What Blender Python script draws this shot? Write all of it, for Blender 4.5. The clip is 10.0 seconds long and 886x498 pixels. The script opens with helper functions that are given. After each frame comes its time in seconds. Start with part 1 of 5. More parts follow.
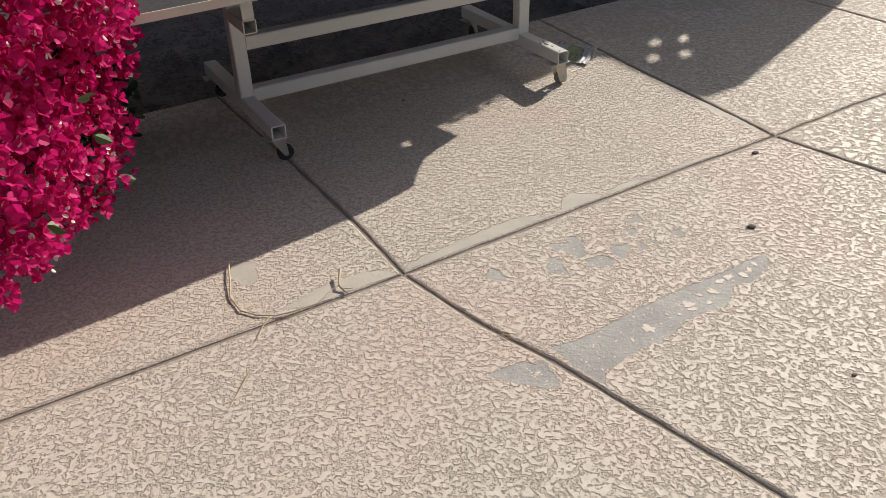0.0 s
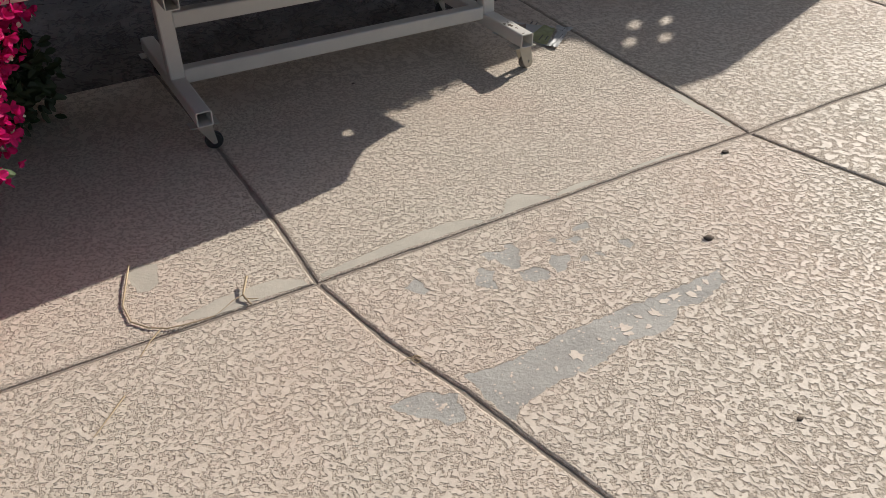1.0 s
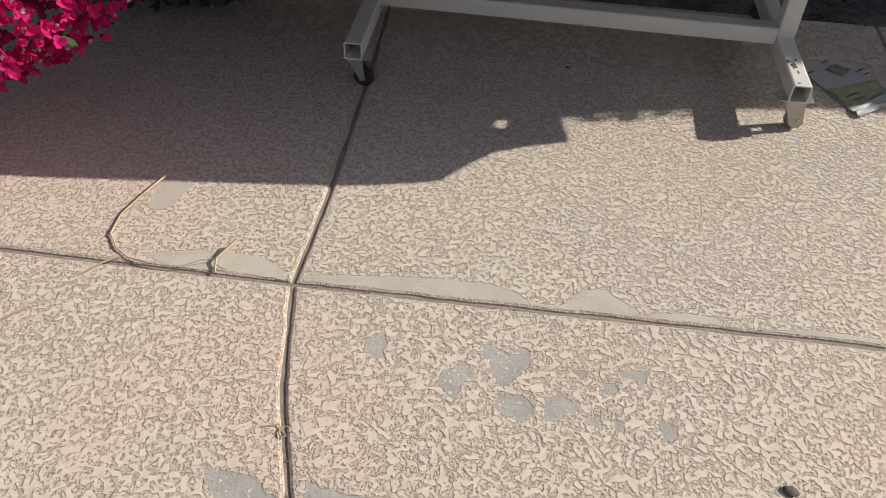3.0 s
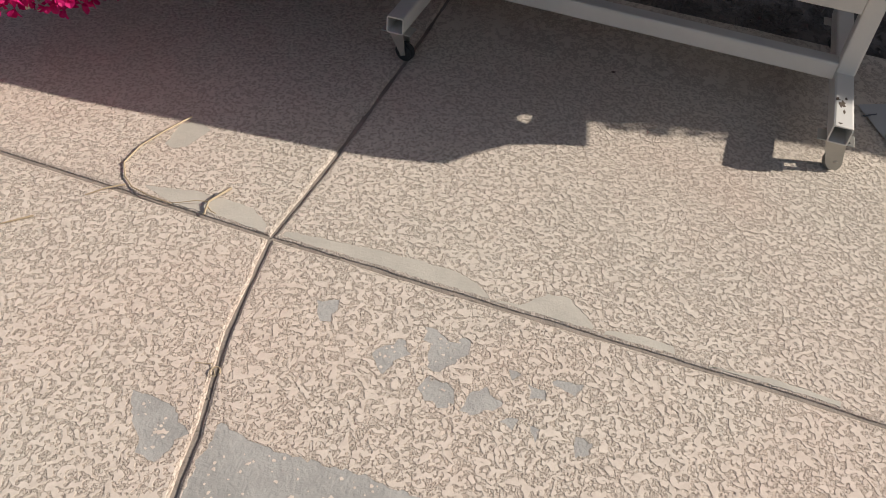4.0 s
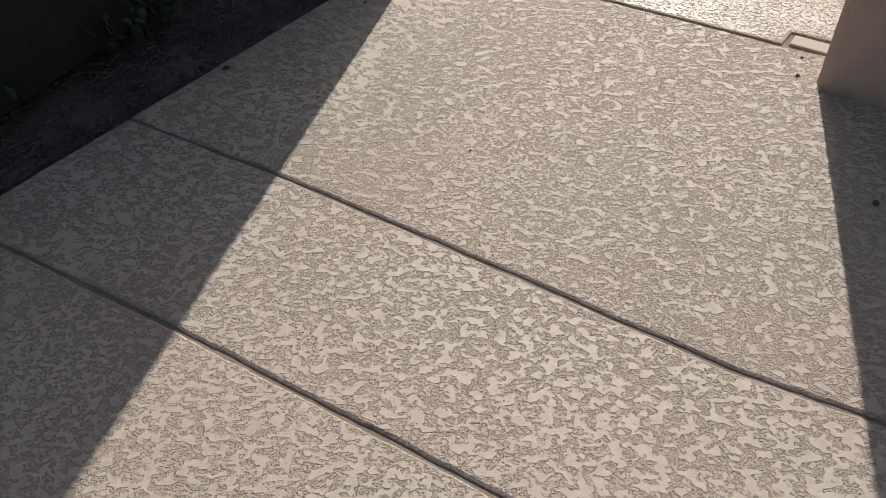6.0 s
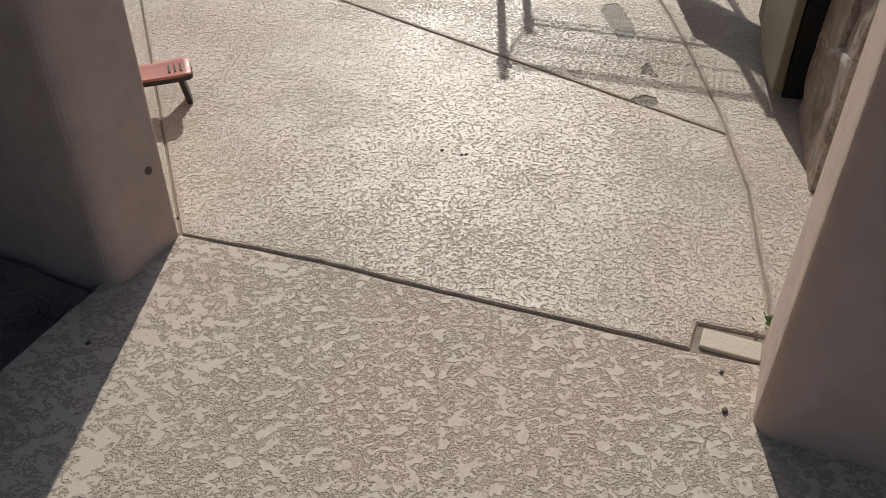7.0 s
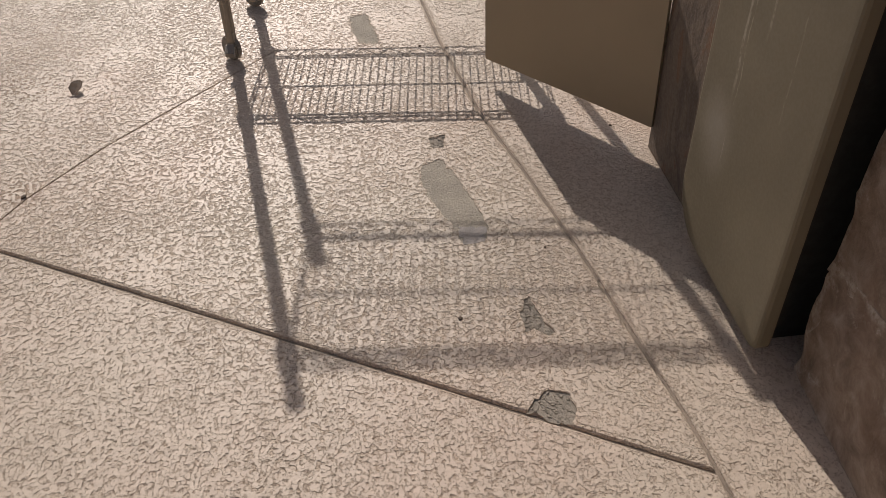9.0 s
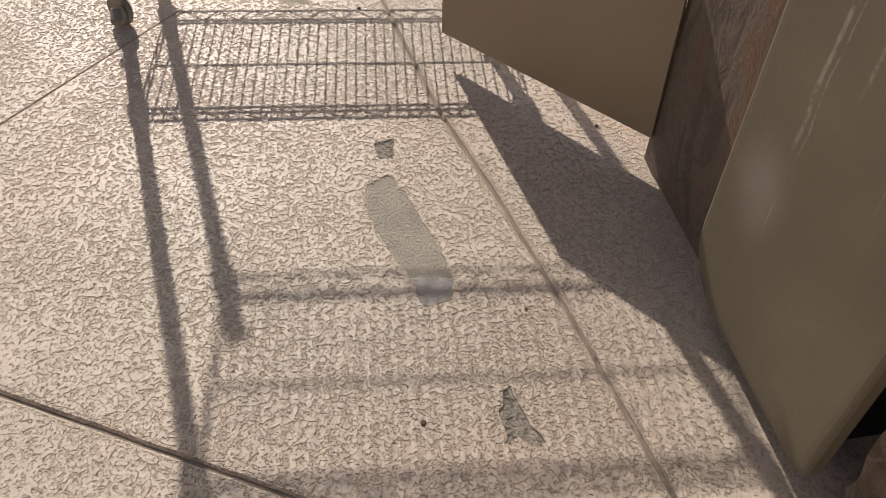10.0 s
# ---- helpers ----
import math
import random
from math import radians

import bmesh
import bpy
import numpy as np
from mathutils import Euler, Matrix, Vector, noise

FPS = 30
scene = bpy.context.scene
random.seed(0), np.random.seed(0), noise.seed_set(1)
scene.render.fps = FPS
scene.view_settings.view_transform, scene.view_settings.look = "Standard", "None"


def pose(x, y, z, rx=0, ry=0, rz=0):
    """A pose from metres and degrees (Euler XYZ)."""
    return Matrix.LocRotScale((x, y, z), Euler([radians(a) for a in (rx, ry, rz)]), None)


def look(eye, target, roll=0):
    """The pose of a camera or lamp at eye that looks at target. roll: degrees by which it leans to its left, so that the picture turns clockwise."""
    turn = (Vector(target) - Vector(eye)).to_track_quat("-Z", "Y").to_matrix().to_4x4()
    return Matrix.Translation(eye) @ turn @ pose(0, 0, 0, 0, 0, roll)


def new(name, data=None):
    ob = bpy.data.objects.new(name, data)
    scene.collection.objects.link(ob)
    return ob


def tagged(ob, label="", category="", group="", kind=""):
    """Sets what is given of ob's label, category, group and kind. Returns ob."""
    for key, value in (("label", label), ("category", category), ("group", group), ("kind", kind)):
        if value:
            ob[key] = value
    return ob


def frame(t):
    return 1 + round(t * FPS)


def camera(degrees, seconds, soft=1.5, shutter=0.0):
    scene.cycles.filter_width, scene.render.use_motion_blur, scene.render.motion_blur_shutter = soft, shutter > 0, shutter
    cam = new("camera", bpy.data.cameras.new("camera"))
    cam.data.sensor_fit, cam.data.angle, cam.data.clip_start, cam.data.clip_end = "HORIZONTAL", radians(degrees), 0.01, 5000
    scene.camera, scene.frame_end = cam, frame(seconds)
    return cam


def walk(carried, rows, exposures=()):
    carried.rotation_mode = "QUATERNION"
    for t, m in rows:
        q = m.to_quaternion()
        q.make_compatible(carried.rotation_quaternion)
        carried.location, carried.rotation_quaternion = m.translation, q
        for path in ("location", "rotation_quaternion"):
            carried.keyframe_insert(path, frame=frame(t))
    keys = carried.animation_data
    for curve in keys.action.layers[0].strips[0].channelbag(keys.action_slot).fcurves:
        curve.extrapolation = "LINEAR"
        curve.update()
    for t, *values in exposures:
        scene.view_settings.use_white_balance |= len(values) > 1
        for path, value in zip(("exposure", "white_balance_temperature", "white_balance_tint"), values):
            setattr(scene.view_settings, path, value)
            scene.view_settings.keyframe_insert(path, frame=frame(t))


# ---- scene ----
cam = camera(56.6, 10.0, soft=0.8)
PATH = [
    (0, (-0.917, -1.764, 1.433), (-0.068, -0.344, 0.31), -1.4),
    (0.5, (-0.813, -1.755, 1.405), (0.034, -0.341, 0.273), -1.6),
    (1, (-0.557, -1.686, 1.384), (0.234, -0.28, 0.202), -0.9),
    (1.5, (-0.3, -1.545, 1.363), (0.466, -0.141, 0.162), -0.9),
    (2, (-0.012, -1.461, 1.347), (0.554, -0.017, 0.084), -0.8),
    (2.5, (0.282, -1.417, 1.367), (0.519, 0.058, 0.037), 1.1),
    (3, (0.467, -1.292, 1.347), (0.326, 0.176, -0.004), 2.6),
    (3.2, (0.514, -1.268, 1.34), (0.221, 0.173, -0.016), 4.2),
    (4.3, (0.94, -1.191, 1.393), (0.527, 0.175, -0.008), 4.9),
    (4.5, (1.039, -1.14, 1.385), (0.86, 0.278, -0.013), 4.1),
    (5, (1.343, -0.919, 1.371), (2.052, 0.354, 0.0), 3.7),
    (5.2, (1.479, -0.811, 1.402), (2.461, 0.286, 0.049), 4.1),
    (6.3, (2.845, -0.191, 1.391), (4.164, 0.535, 0.075), 0.6),
    (6.4, (2.976, -0.141, 1.394), (4.362, 0.537, 0.122), 0.9),
    (6.5, (3.065, -0.082, 1.399), (4.492, 0.555, 0.15), 0.9),
    (7, (3.564, 0.13, 1.403), (5.036, 0.724, 0.186), 0.5),
    (7.5, (4.027, 0.342, 1.402), (5.583, 0.777, 0.223), 0.4),
    (8, (4.475, 0.468, 1.391), (6.074, 0.727, 0.217), 0.0),
    (8.5, (4.875, 0.531, 1.378), (6.473, 0.771, 0.2), -0.4),
    (9, (5.259, 0.592, 1.354), (6.789, 0.731, 0.074), -1.2),
    (9.5, (5.613, 0.595, 1.322), (7.045, 0.653, -0.073), -0.2),
    (10, (5.838, 0.678, 1.297), (7.209, 0.646, -0.159), 3.0),
]
walk(cam, [(t, look(eye, target, roll)) for t, eye, target, roll in PATH], [
    (0.0, 0.59, 6500, 9), (0.6, 0.50, 6500, 9), (3.0, 0.65, 6500, 9), (4.5, 0.61, 6560, 12), (5.2, 0.51, 6680, 13), (6.3, 0.09, 6420, 10), (7.0, -0.05, 6380, 9), (7.5, -0.23, 6320, 8),
    (8.0, -0.21, 6850, 19), (9.0, -0.06, 6850, 16), (10.0, 0.25, 6850, 14)])

import numpy as np
from mathutils.geometry import tessellate_polygon

# ---------- light ----------
SUN_AZ, SUN_EL = radians(19.8), radians(30.5)   # towards the sun, from +x to +y
SUN_DIR = Vector((math.cos(SUN_AZ) * math.cos(SUN_EL), math.sin(SUN_AZ) * math.cos(SUN_EL), math.sin(SUN_EL)))
world = bpy.data.worlds.new("sky")
scene.world = world
world.use_nodes = True
wn = world.node_tree.nodes
sky = wn.new("ShaderNodeTexSky")
sky.sky_type = "NISHITA"
sky.sun_disc = False
sky.sun_elevation = SUN_EL
sky.sun_rotation = radians(90) - SUN_AZ
sky.dust_density = 2.0
grey = wn.new("ShaderNodeHueSaturation")
grey.inputs["Saturation"].default_value = 0.85
world.node_tree.links.new(sky.outputs[0], grey.inputs["Color"])
world.node_tree.links.new(grey.outputs[0], wn["Background"].inputs[0])
wn["Background"].inputs[1].default_value = 0.067
sun_data = bpy.data.lights.new("sun", "SUN")
sun_data.energy = 3.6
sun_data.angle = radians(0.55)
sun_data.color = (1.0, 0.94, 0.87)
sun = new("sun", sun_data)
sun.matrix_world = look(SUN_DIR * 30, (0, 0, 0))

# ---------- materials ----------


def shader(name):
    m = bpy.data.materials.new(name)
    m.use_nodes = True
    nt = m.node_tree
    return m, nt, nt.nodes["Principled BSDF"]


def node(nt, kind, **values):
    n = nt.nodes.new(kind)
    for key, value in values.items():
        if key in n.inputs:
            n.inputs[key].default_value = value
    return n


def coords(nt):
    return nt.nodes.new("ShaderNodeTexCoord").outputs["Object"]


def noise_tex(nt, scale, detail=3.0, rough=0.55, distortion=0.0, vec=None):
    n = node(nt, "ShaderNodeTexNoise", Scale=scale, Detail=detail, Roughness=rough, Distortion=distortion)
    nt.links.new(vec or coords(nt), n.inputs["Vector"])
    return n.outputs["Fac"]


def ramp(nt, fac, stops):
    n = nt.nodes.new("ShaderNodeValToRGB")
    els = n.color_ramp.elements
    while len(els) < len(stops):
        els.new(0.5)
    for e, (p, c) in zip(els, stops):
        e.position = p
        e.color = (*c, 1) if len(c) == 3 else c
    nt.links.new(fac, n.inputs[0])
    return n.outputs[0]


def mapped(nt, fac, a, b, lo=0.0, hi=1.0):
    n = node(nt, "ShaderNodeMapRange")
    n.interpolation_type = "SMOOTHSTEP"
    for i, v in enumerate((a, b, lo, hi)):
        n.inputs[i + 1].default_value = v
    nt.links.new(fac, n.inputs[0])
    return n.outputs[0]


def mix(nt, fac, a, b, mode="MIX"):
    n = nt.nodes.new("ShaderNodeMix")
    n.data_type, n.blend_type = "RGBA", mode
    for sock, v in ((n.inputs[0], fac), (n.inputs[6], a), (n.inputs[7], b)):
        if isinstance(v, (int, float)):
            sock.default_value = v
        elif isinstance(v, tuple):
            sock.default_value = (*v, 1)
        else:
            nt.links.new(v, sock)
    return n.outputs[2]


def calc(nt, op, a, b=0.0):
    n = nt.nodes.new("ShaderNodeMath")
    n.operation = op
    for sock, v in ((n.inputs[0], a), (n.inputs[1], b)):
        if isinstance(v, (int, float)):
            sock.default_value = v
        else:
            nt.links.new(v, sock)
    return n.outputs[0]


def bump(nt, p, height, strength=1.0, distance=0.01, after=None):
    n = node(nt, "ShaderNodeBump", Strength=strength, Distance=distance)
    nt.links.new(height, n.inputs["Height"])
    if after is not None:
        nt.links.new(after, n.inputs["Normal"])
    nt.links.new(n.outputs[0], p.inputs["Normal"])
    return n.outputs[0]


def plain(name, base, rough=0.6, metal=0.0, vary=0.25, grain=60.0, relief=0.002, spec=0.5):
    m, nt, p = shader(name)
    big = noise_tex(nt, grain / 12, 4)
    fine = noise_tex(nt, grain, 5, 0.65)
    dark = tuple(c * (1 - vary) for c in base)
    col = mix(nt, mapped(nt, big, 0.3, 0.7), dark, base)
    col = mix(nt, calc(nt, "MULTIPLY", fine, 0.5), col, tuple(min(1, c * (1 + vary * 0.6)) for c in base))
    nt.links.new(col, p.inputs["Base Color"])
    p.inputs["Metallic"].default_value = metal
    p.inputs["Specular IOR Level"].default_value = spec
    nt.links.new(mapped(nt, fine, 0.3, 0.7, rough - 0.1, rough + 0.1), p.inputs["Roughness"])
    bump(nt, p, fine, 0.6, relief)
    return m


WALK_ZONE = (-1.40, -1.25, 5.15, 1.12)    # where the trowelled islands are modelled, x0 y0 x1 y1
POOL_ZONE = (5.0, -0.25, 8.5, 2.75)


def beyond_zone(nt, vec, zone):
    """1 outside the zone whose islands are modelled, 0 inside."""
    xyz = nt.nodes.new("ShaderNodeSeparateXYZ")
    nt.links.new(vec, xyz.inputs[0])
    fac = 1.0
    for axis, sign, limit in ((0, "GREATER_THAN", zone[0]), (0, "LESS_THAN", zone[2]), (1, "GREATER_THAN", zone[1]), (1, "LESS_THAN", zone[3])):
        fac = calc(nt, "MULTIPLY", fac, calc(nt, sign, xyz.outputs[axis], limit))
    return calc(nt, "SUBTRACT", 1.0, fac)


def island_material(name, gloss, tone=1.0, pits=0.0, spec=0.45):
    """Flat trowelled top of the coating, with small jagged pits where given their scale."""
    m, nt, p = shader(name)
    vec = coords(nt)
    stain = noise_tex(nt, 2.6, 5, 0.6, 0.5, vec)
    tint = noise_tex(nt, 1.1, 4, 0.55, 0, vec)
    mottle = noise_tex(nt, 34, 4, 0.6, 0, vec)
    sand = noise_tex(nt, 420.0, 3, 0.65, 0, vec)
    col = mix(nt, mapped(nt, mottle, 0.3, 0.7), tuple(c * tone for c in (0.60, 0.515, 0.42)), tuple(c * tone for c in (0.70, 0.61, 0.505)))
    col = mix(nt, mapped(nt, tint, 0.45, 0.7, 0.0, 0.26), col, (0.64, 0.45, 0.36))
    col = mix(nt, mapped(nt, tint, 0.50, 0.28, 0.0, 0.16), col, (0.46, 0.47, 0.37))
    col = mix(nt, mapped(nt, stain, 0.58, 0.78, 0.0, 0.18), col, (0.42, 0.37, 0.30))
    col = mix(nt, mapped(nt, sand, 0.60, 0.75, 0.0, 0.25), col, (0.40, 0.34, 0.27))
    rough = mapped(nt, sand, 0.3, 0.7, 0.88 - gloss - 0.06, 0.88 - gloss + 0.06)
    relief = calc(nt, "ADD", calc(nt, "MULTIPLY", sand, 0.6), mottle)
    if pits:
        drawn = nt.nodes.new("ShaderNodeMapping")
        drawn.inputs["Rotation"].default_value = (0, 0, radians(-20))
        drawn.inputs["Scale"].default_value = (0.8, 1.0, 1.0)
        nt.links.new(vec, drawn.inputs[0])
        worn = calc(nt, "MULTIPLY", calc(nt, "SUBTRACT", noise_tex(nt, 4.5, 4, 0.6, 0.3, vec), 0.5), 0.22)
        pit = mapped(nt, calc(nt, "ADD", noise_tex(nt, pits, 3, 0.68, 0.4, drawn.outputs[0]), worn), 0.545, 0.585)
        col = mix(nt, calc(nt, "MULTIPLY", pit, 0.75), col, (0.42, 0.352, 0.280))
        rough = calc(nt, "ADD", rough, calc(nt, "MULTIPLY", pit, gloss))
        relief = calc(nt, "SUBTRACT", relief, calc(nt, "MULTIPLY", pit, 1.6))
    nt.links.new(col, p.inputs["Base Color"])
    nt.links.new(rough, p.inputs["Roughness"])
    p.inputs["Specular IOR Level"].default_value = spec
    bump(nt, p, relief, 0.9, 0.0008)
    return m


def deck_material(name, k, gloss, dark, soiled=None, dull=0.88, zone=WALK_ZONE, relief=0.0011):
    """Knock-down acrylic pool-deck coating: flat trowelled splotches, large and small, over a finely pitted ground."""
    m, nt, p = shader(name)
    vec = coords(nt)
    warp = node(nt, "ShaderNodeTexNoise", Scale=18.0, Detail=2.0)
    nt.links.new(vec, warp.inputs["Vector"])
    off = nt.nodes.new("ShaderNodeVectorMath")
    off.operation = "MULTIPLY_ADD"
    off.inputs[1].default_value = (0.022, 0.022, 0.022)
    nt.links.new(warp.outputs["Color"], off.inputs[0])
    nt.links.new(vec, off.inputs[2])
    stretch = nt.nodes.new("ShaderNodeMapping")
    stretch.inputs["Rotation"].default_value = (0, 0, radians(35))
    stretch.inputs["Scale"].default_value = (1.0, 0.72, 1.0)
    nt.links.new(off.outputs[0], stretch.inputs[0])
    v2 = stretch.outputs[0]
    cover = calc(nt, "MULTIPLY", calc(nt, "SUBTRACT", noise_tex(nt, 1.3, 3, 0.5, 0, vec), 0.5), 0.10)
    large = calc(nt, "ADD", noise_tex(nt, 46.0 * k, 2.5, 0.50, 0.0, v2), cover)
    small = calc(nt, "ADD", noise_tex(nt, 130.0 * k, 2.2, 0.55, 0.0, v2), cover)
    far = beyond_zone(nt, vec, zone)
    island = calc(nt, "MAXIMUM", calc(nt, "MULTIPLY", mapped(nt, large, 0.520, 0.540), far), mapped(nt, small, 0.545, 0.580))
    grain = mapped(nt, noise_tex(nt, 210.0, 2, 0.55, 0.6, vec), 0.28, 0.60)
    sand = noise_tex(nt, 620.0, 2, 0.6, 0, vec)
    stain = noise_tex(nt, 2.6, 5, 0.6, 0.5, vec)
    tint = noise_tex(nt, 1.1, 4, 0.55, 0, vec)
    low = mix(nt, grain, tuple(c * dark for c in (0.450, 0.370, 0.290)), tuple(c * dark for c in (0.585, 0.495, 0.398)))
    high = mix(nt, mapped(nt, stain, 0.35, 0.7), (0.60, 0.52, 0.425), (0.675, 0.585, 0.48))
    col = mix(nt, island, low, high)
    col = mix(nt, mapped(nt, tint, 0.45, 0.7, 0.0, 0.26), col, (0.62, 0.43, 0.335))
    col = mix(nt, mapped(nt, tint, 0.50, 0.28, 0.0, 0.16), col, (0.42, 0.44, 0.34))
    col = mix(nt, mapped(nt, stain, 0.58, 0.78, 0.0, 0.22), col, (0.36, 0.32, 0.26))
    for sx, sy, rx, ry in soiled or ():
        xyz = nt.nodes.new("ShaderNodeSeparateXYZ")
        nt.links.new(vec, xyz.inputs[0])
        dx = calc(nt, "DIVIDE", calc(nt, "SUBTRACT", xyz.outputs[0], sx), rx)
        dy = calc(nt, "DIVIDE", calc(nt, "SUBTRACT", xyz.outputs[1], sy), ry)
        far = calc(nt, "SQRT", calc(nt, "ADD", calc(nt, "MULTIPLY", dx, dx), calc(nt, "MULTIPLY", dy, dy)))
        far = calc(nt, "ADD", far, calc(nt, "MULTIPLY", calc(nt, "SUBTRACT", noise_tex(nt, 7, 5, 0.65, 0.5, vec), 0.5), 1.6))
        col = mix(nt, mapped(nt, far, 1.0, 0.2, 0.0, 0.5), col, (0.30, 0.215, 0.15))
    info = nt.nodes.new("ShaderNodeObjectInfo")
    col = mix(nt, calc(nt, "MULTIPLY", info.outputs["Random"], 0.10), col, (0.40, 0.35, 0.30))
    nt.links.new(col, p.inputs["Base Color"])
    rough = calc(nt, "SUBTRACT", dull, calc(nt, "MULTIPLY", island, gloss))
    nt.links.new(rough, p.inputs["Roughness"])
    p.inputs["Specular IOR Level"].default_value = 0.42
    rest = calc(nt, "SUBTRACT", 1.05, island)
    h = calc(nt, "ADD", calc(nt, "MULTIPLY", island, 2.0), calc(nt, "MULTIPLY", calc(nt, "MULTIPLY", grain, rest), 2.2))
    h = calc(nt, "ADD", h, calc(nt, "MULTIPLY", sand, 0.12))
    bump(nt, p, h, 1.0, relief)
    return m


def rock_material():
    """Grey-brown quarried stone with rusty patches and a pale mineral crust along its edges."""
    m, nt, p = shader("brown_rock")
    vec = coords(nt)
    big, mid, fine = noise_tex(nt, 3.5, 4, 0.6, 0.6, vec), noise_tex(nt, 16, 6, 0.7, 0.5, vec), noise_tex(nt, 90, 5, 0.7, 0, vec)
    tall = nt.nodes.new("ShaderNodeMapping")
    tall.inputs["Scale"].default_value = (1.0, 1.0, 0.35)
    nt.links.new(vec, tall.inputs[0])
    drip = noise_tex(nt, 22, 6, 0.7, 0.6, tall.outputs[0])
    col = ramp(nt, mid, [(0.25, (0.14, 0.105, 0.083)), (0.5, (0.27, 0.212, 0.172)), (0.72, (0.40, 0.335, 0.28))])
    col = mix(nt, mapped(nt, big, 0.52, 0.70, 0, 0.45), col, (0.15, 0.085, 0.055))
    col = mix(nt, mapped(nt, drip, 0.55, 0.72, 0, 0.6), col, (0.33, 0.29, 0.245))
    geo = nt.nodes.new("ShaderNodeNewGeometry")
    edge = mapped(nt, geo.outputs["Pointiness"], 0.502, 0.535)
    crust = calc(nt, "MAXIMUM", calc(nt, "MULTIPLY", edge, mapped(nt, mid, 0.3, 0.55)), mapped(nt, noise_tex(nt, 6.5, 7, 0.75, 1.0, vec), 0.58, 0.68))
    crust = calc(nt, "MULTIPLY", crust, mapped(nt, fine, 0.3, 0.6))
    col = mix(nt, calc(nt, "MULTIPLY", crust, 0.85), col, (0.50, 0.455, 0.40))
    nt.links.new(col, p.inputs["Base Color"])
    p.inputs["Roughness"].default_value = 0.9
    p.inputs["Specular IOR Level"].default_value = 0.25
    bump(nt, p, calc(nt, "ADD", calc(nt, "ADD", mid, calc(nt, "MULTIPLY", drip, 0.4)), calc(nt, "MULTIPLY", fine, 0.3)), 0.7, 0.009)
    return m


def petal_material(name, light, deep):
    """Thin papery petals that let some light through."""
    m, nt, p = shader(name)
    col = mix(nt, mapped(nt, noise_tex(nt, 9, 4), 0.35, 0.65), deep, light)
    geo = nt.nodes.new("ShaderNodeNewGeometry")
    col = mix(nt, calc(nt, "MULTIPLY", geo.outputs["Random Per Island"], 0.45), col, deep)
    nt.links.new(col, p.inputs["Base Color"])
    p.inputs["Roughness"].default_value = 0.6
    p.inputs["Specular IOR Level"].default_value = 0.3
    thin = nt.nodes.new("ShaderNodeBsdfTranslucent")
    nt.links.new(col, thin.inputs["Color"])
    both = nt.nodes.new("ShaderNodeMixShader")
    both.inputs[0].default_value = 0.42
    nt.links.new(p.outputs[0], both.inputs[1])
    nt.links.new(thin.outputs[0], both.inputs[2])
    nt.links.new(both.outputs[0], nt.nodes["Material Output"].inputs["Surface"])
    return m


def sheet_metal():
    """Dull olive sheet metal with a few long vertical scratches and one rubbed spot."""
    m, nt, p = shader("weathered_sheet_metal")
    vec = coords(nt)
    xyz = nt.nodes.new("ShaderNodeSeparateXYZ")
    nt.links.new(vec, xyz.inputs[0])
    x, z = xyz.outputs[0], xyz.outputs[2]
    cloud, fine = noise_tex(nt, 3.2, 3, 0.5, 0.2, vec), noise_tex(nt, 120, 4, 0.7, 0, vec)
    wobble = calc(nt, "MULTIPLY", calc(nt, "SUBTRACT", noise_tex(nt, 7, 3, 0.6, 0, vec), 0.5), 0.03)
    patchy = mapped(nt, noise_tex(nt, 40, 4, 0.7, 0, vec), 0.35, 0.62)
    col = mix(nt, mapped(nt, cloud, 0.3, 0.75), (0.150, 0.130, 0.088), (0.195, 0.172, 0.118))
    for at, z0, z1, width, amount in ((0.302, 0.46, 0.98, 0.007, 0.55), (0.285, 0.44, 0.80, 0.003, 0.4), (0.215, 0.62, 1.05, 0.005, 0.4), (0.288, 0.29, 0.43, 0.0025, 0.5), (0.10, 0.5, 1.1, 0.003, 0.2)):
        off = calc(nt, "ABSOLUTE", calc(nt, "SUBTRACT", calc(nt, "ADD", x, wobble), at))
        run = calc(nt, "MULTIPLY", mapped(nt, z, z0, z0 + 0.08), mapped(nt, z, z1, z1 - 0.08))
        line = calc(nt, "MULTIPLY", calc(nt, "MULTIPLY", mapped(nt, off, width, width * 0.3), run), patchy)
        col = mix(nt, calc(nt, "MULTIPLY", line, amount), col, (0.46, 0.43, 0.36))
    dx, dz = calc(nt, "SUBTRACT", x, 0.34), calc(nt, "MULTIPLY", calc(nt, "SUBTRACT", z, 0.37), 0.8)
    near = calc(nt, "SQRT", calc(nt, "ADD", calc(nt, "MULTIPLY", dx, dx), calc(nt, "MULTIPLY", dz, dz)))
    rub = calc(nt, "MULTIPLY", mapped(nt, calc(nt, "ADD", near, wobble), 0.11, 0.02), mapped(nt, cloud, 0.2, 0.6, 0.4, 1.0))
    col = mix(nt, calc(nt, "MULTIPLY", rub, 0.42), col, (0.42, 0.40, 0.36))
    nt.links.new(col, p.inputs["Base Color"])
    nt.links.new(mapped(nt, fine, 0.3, 0.7, 0.42, 0.58), p.inputs["Roughness"])
    p.inputs["Specular IOR Level"].default_value = 0.4
    bump(nt, p, calc(nt, "ADD", cloud, calc(nt, "MULTIPLY", fine, 0.03)), 0.35, 0.008)
    return m


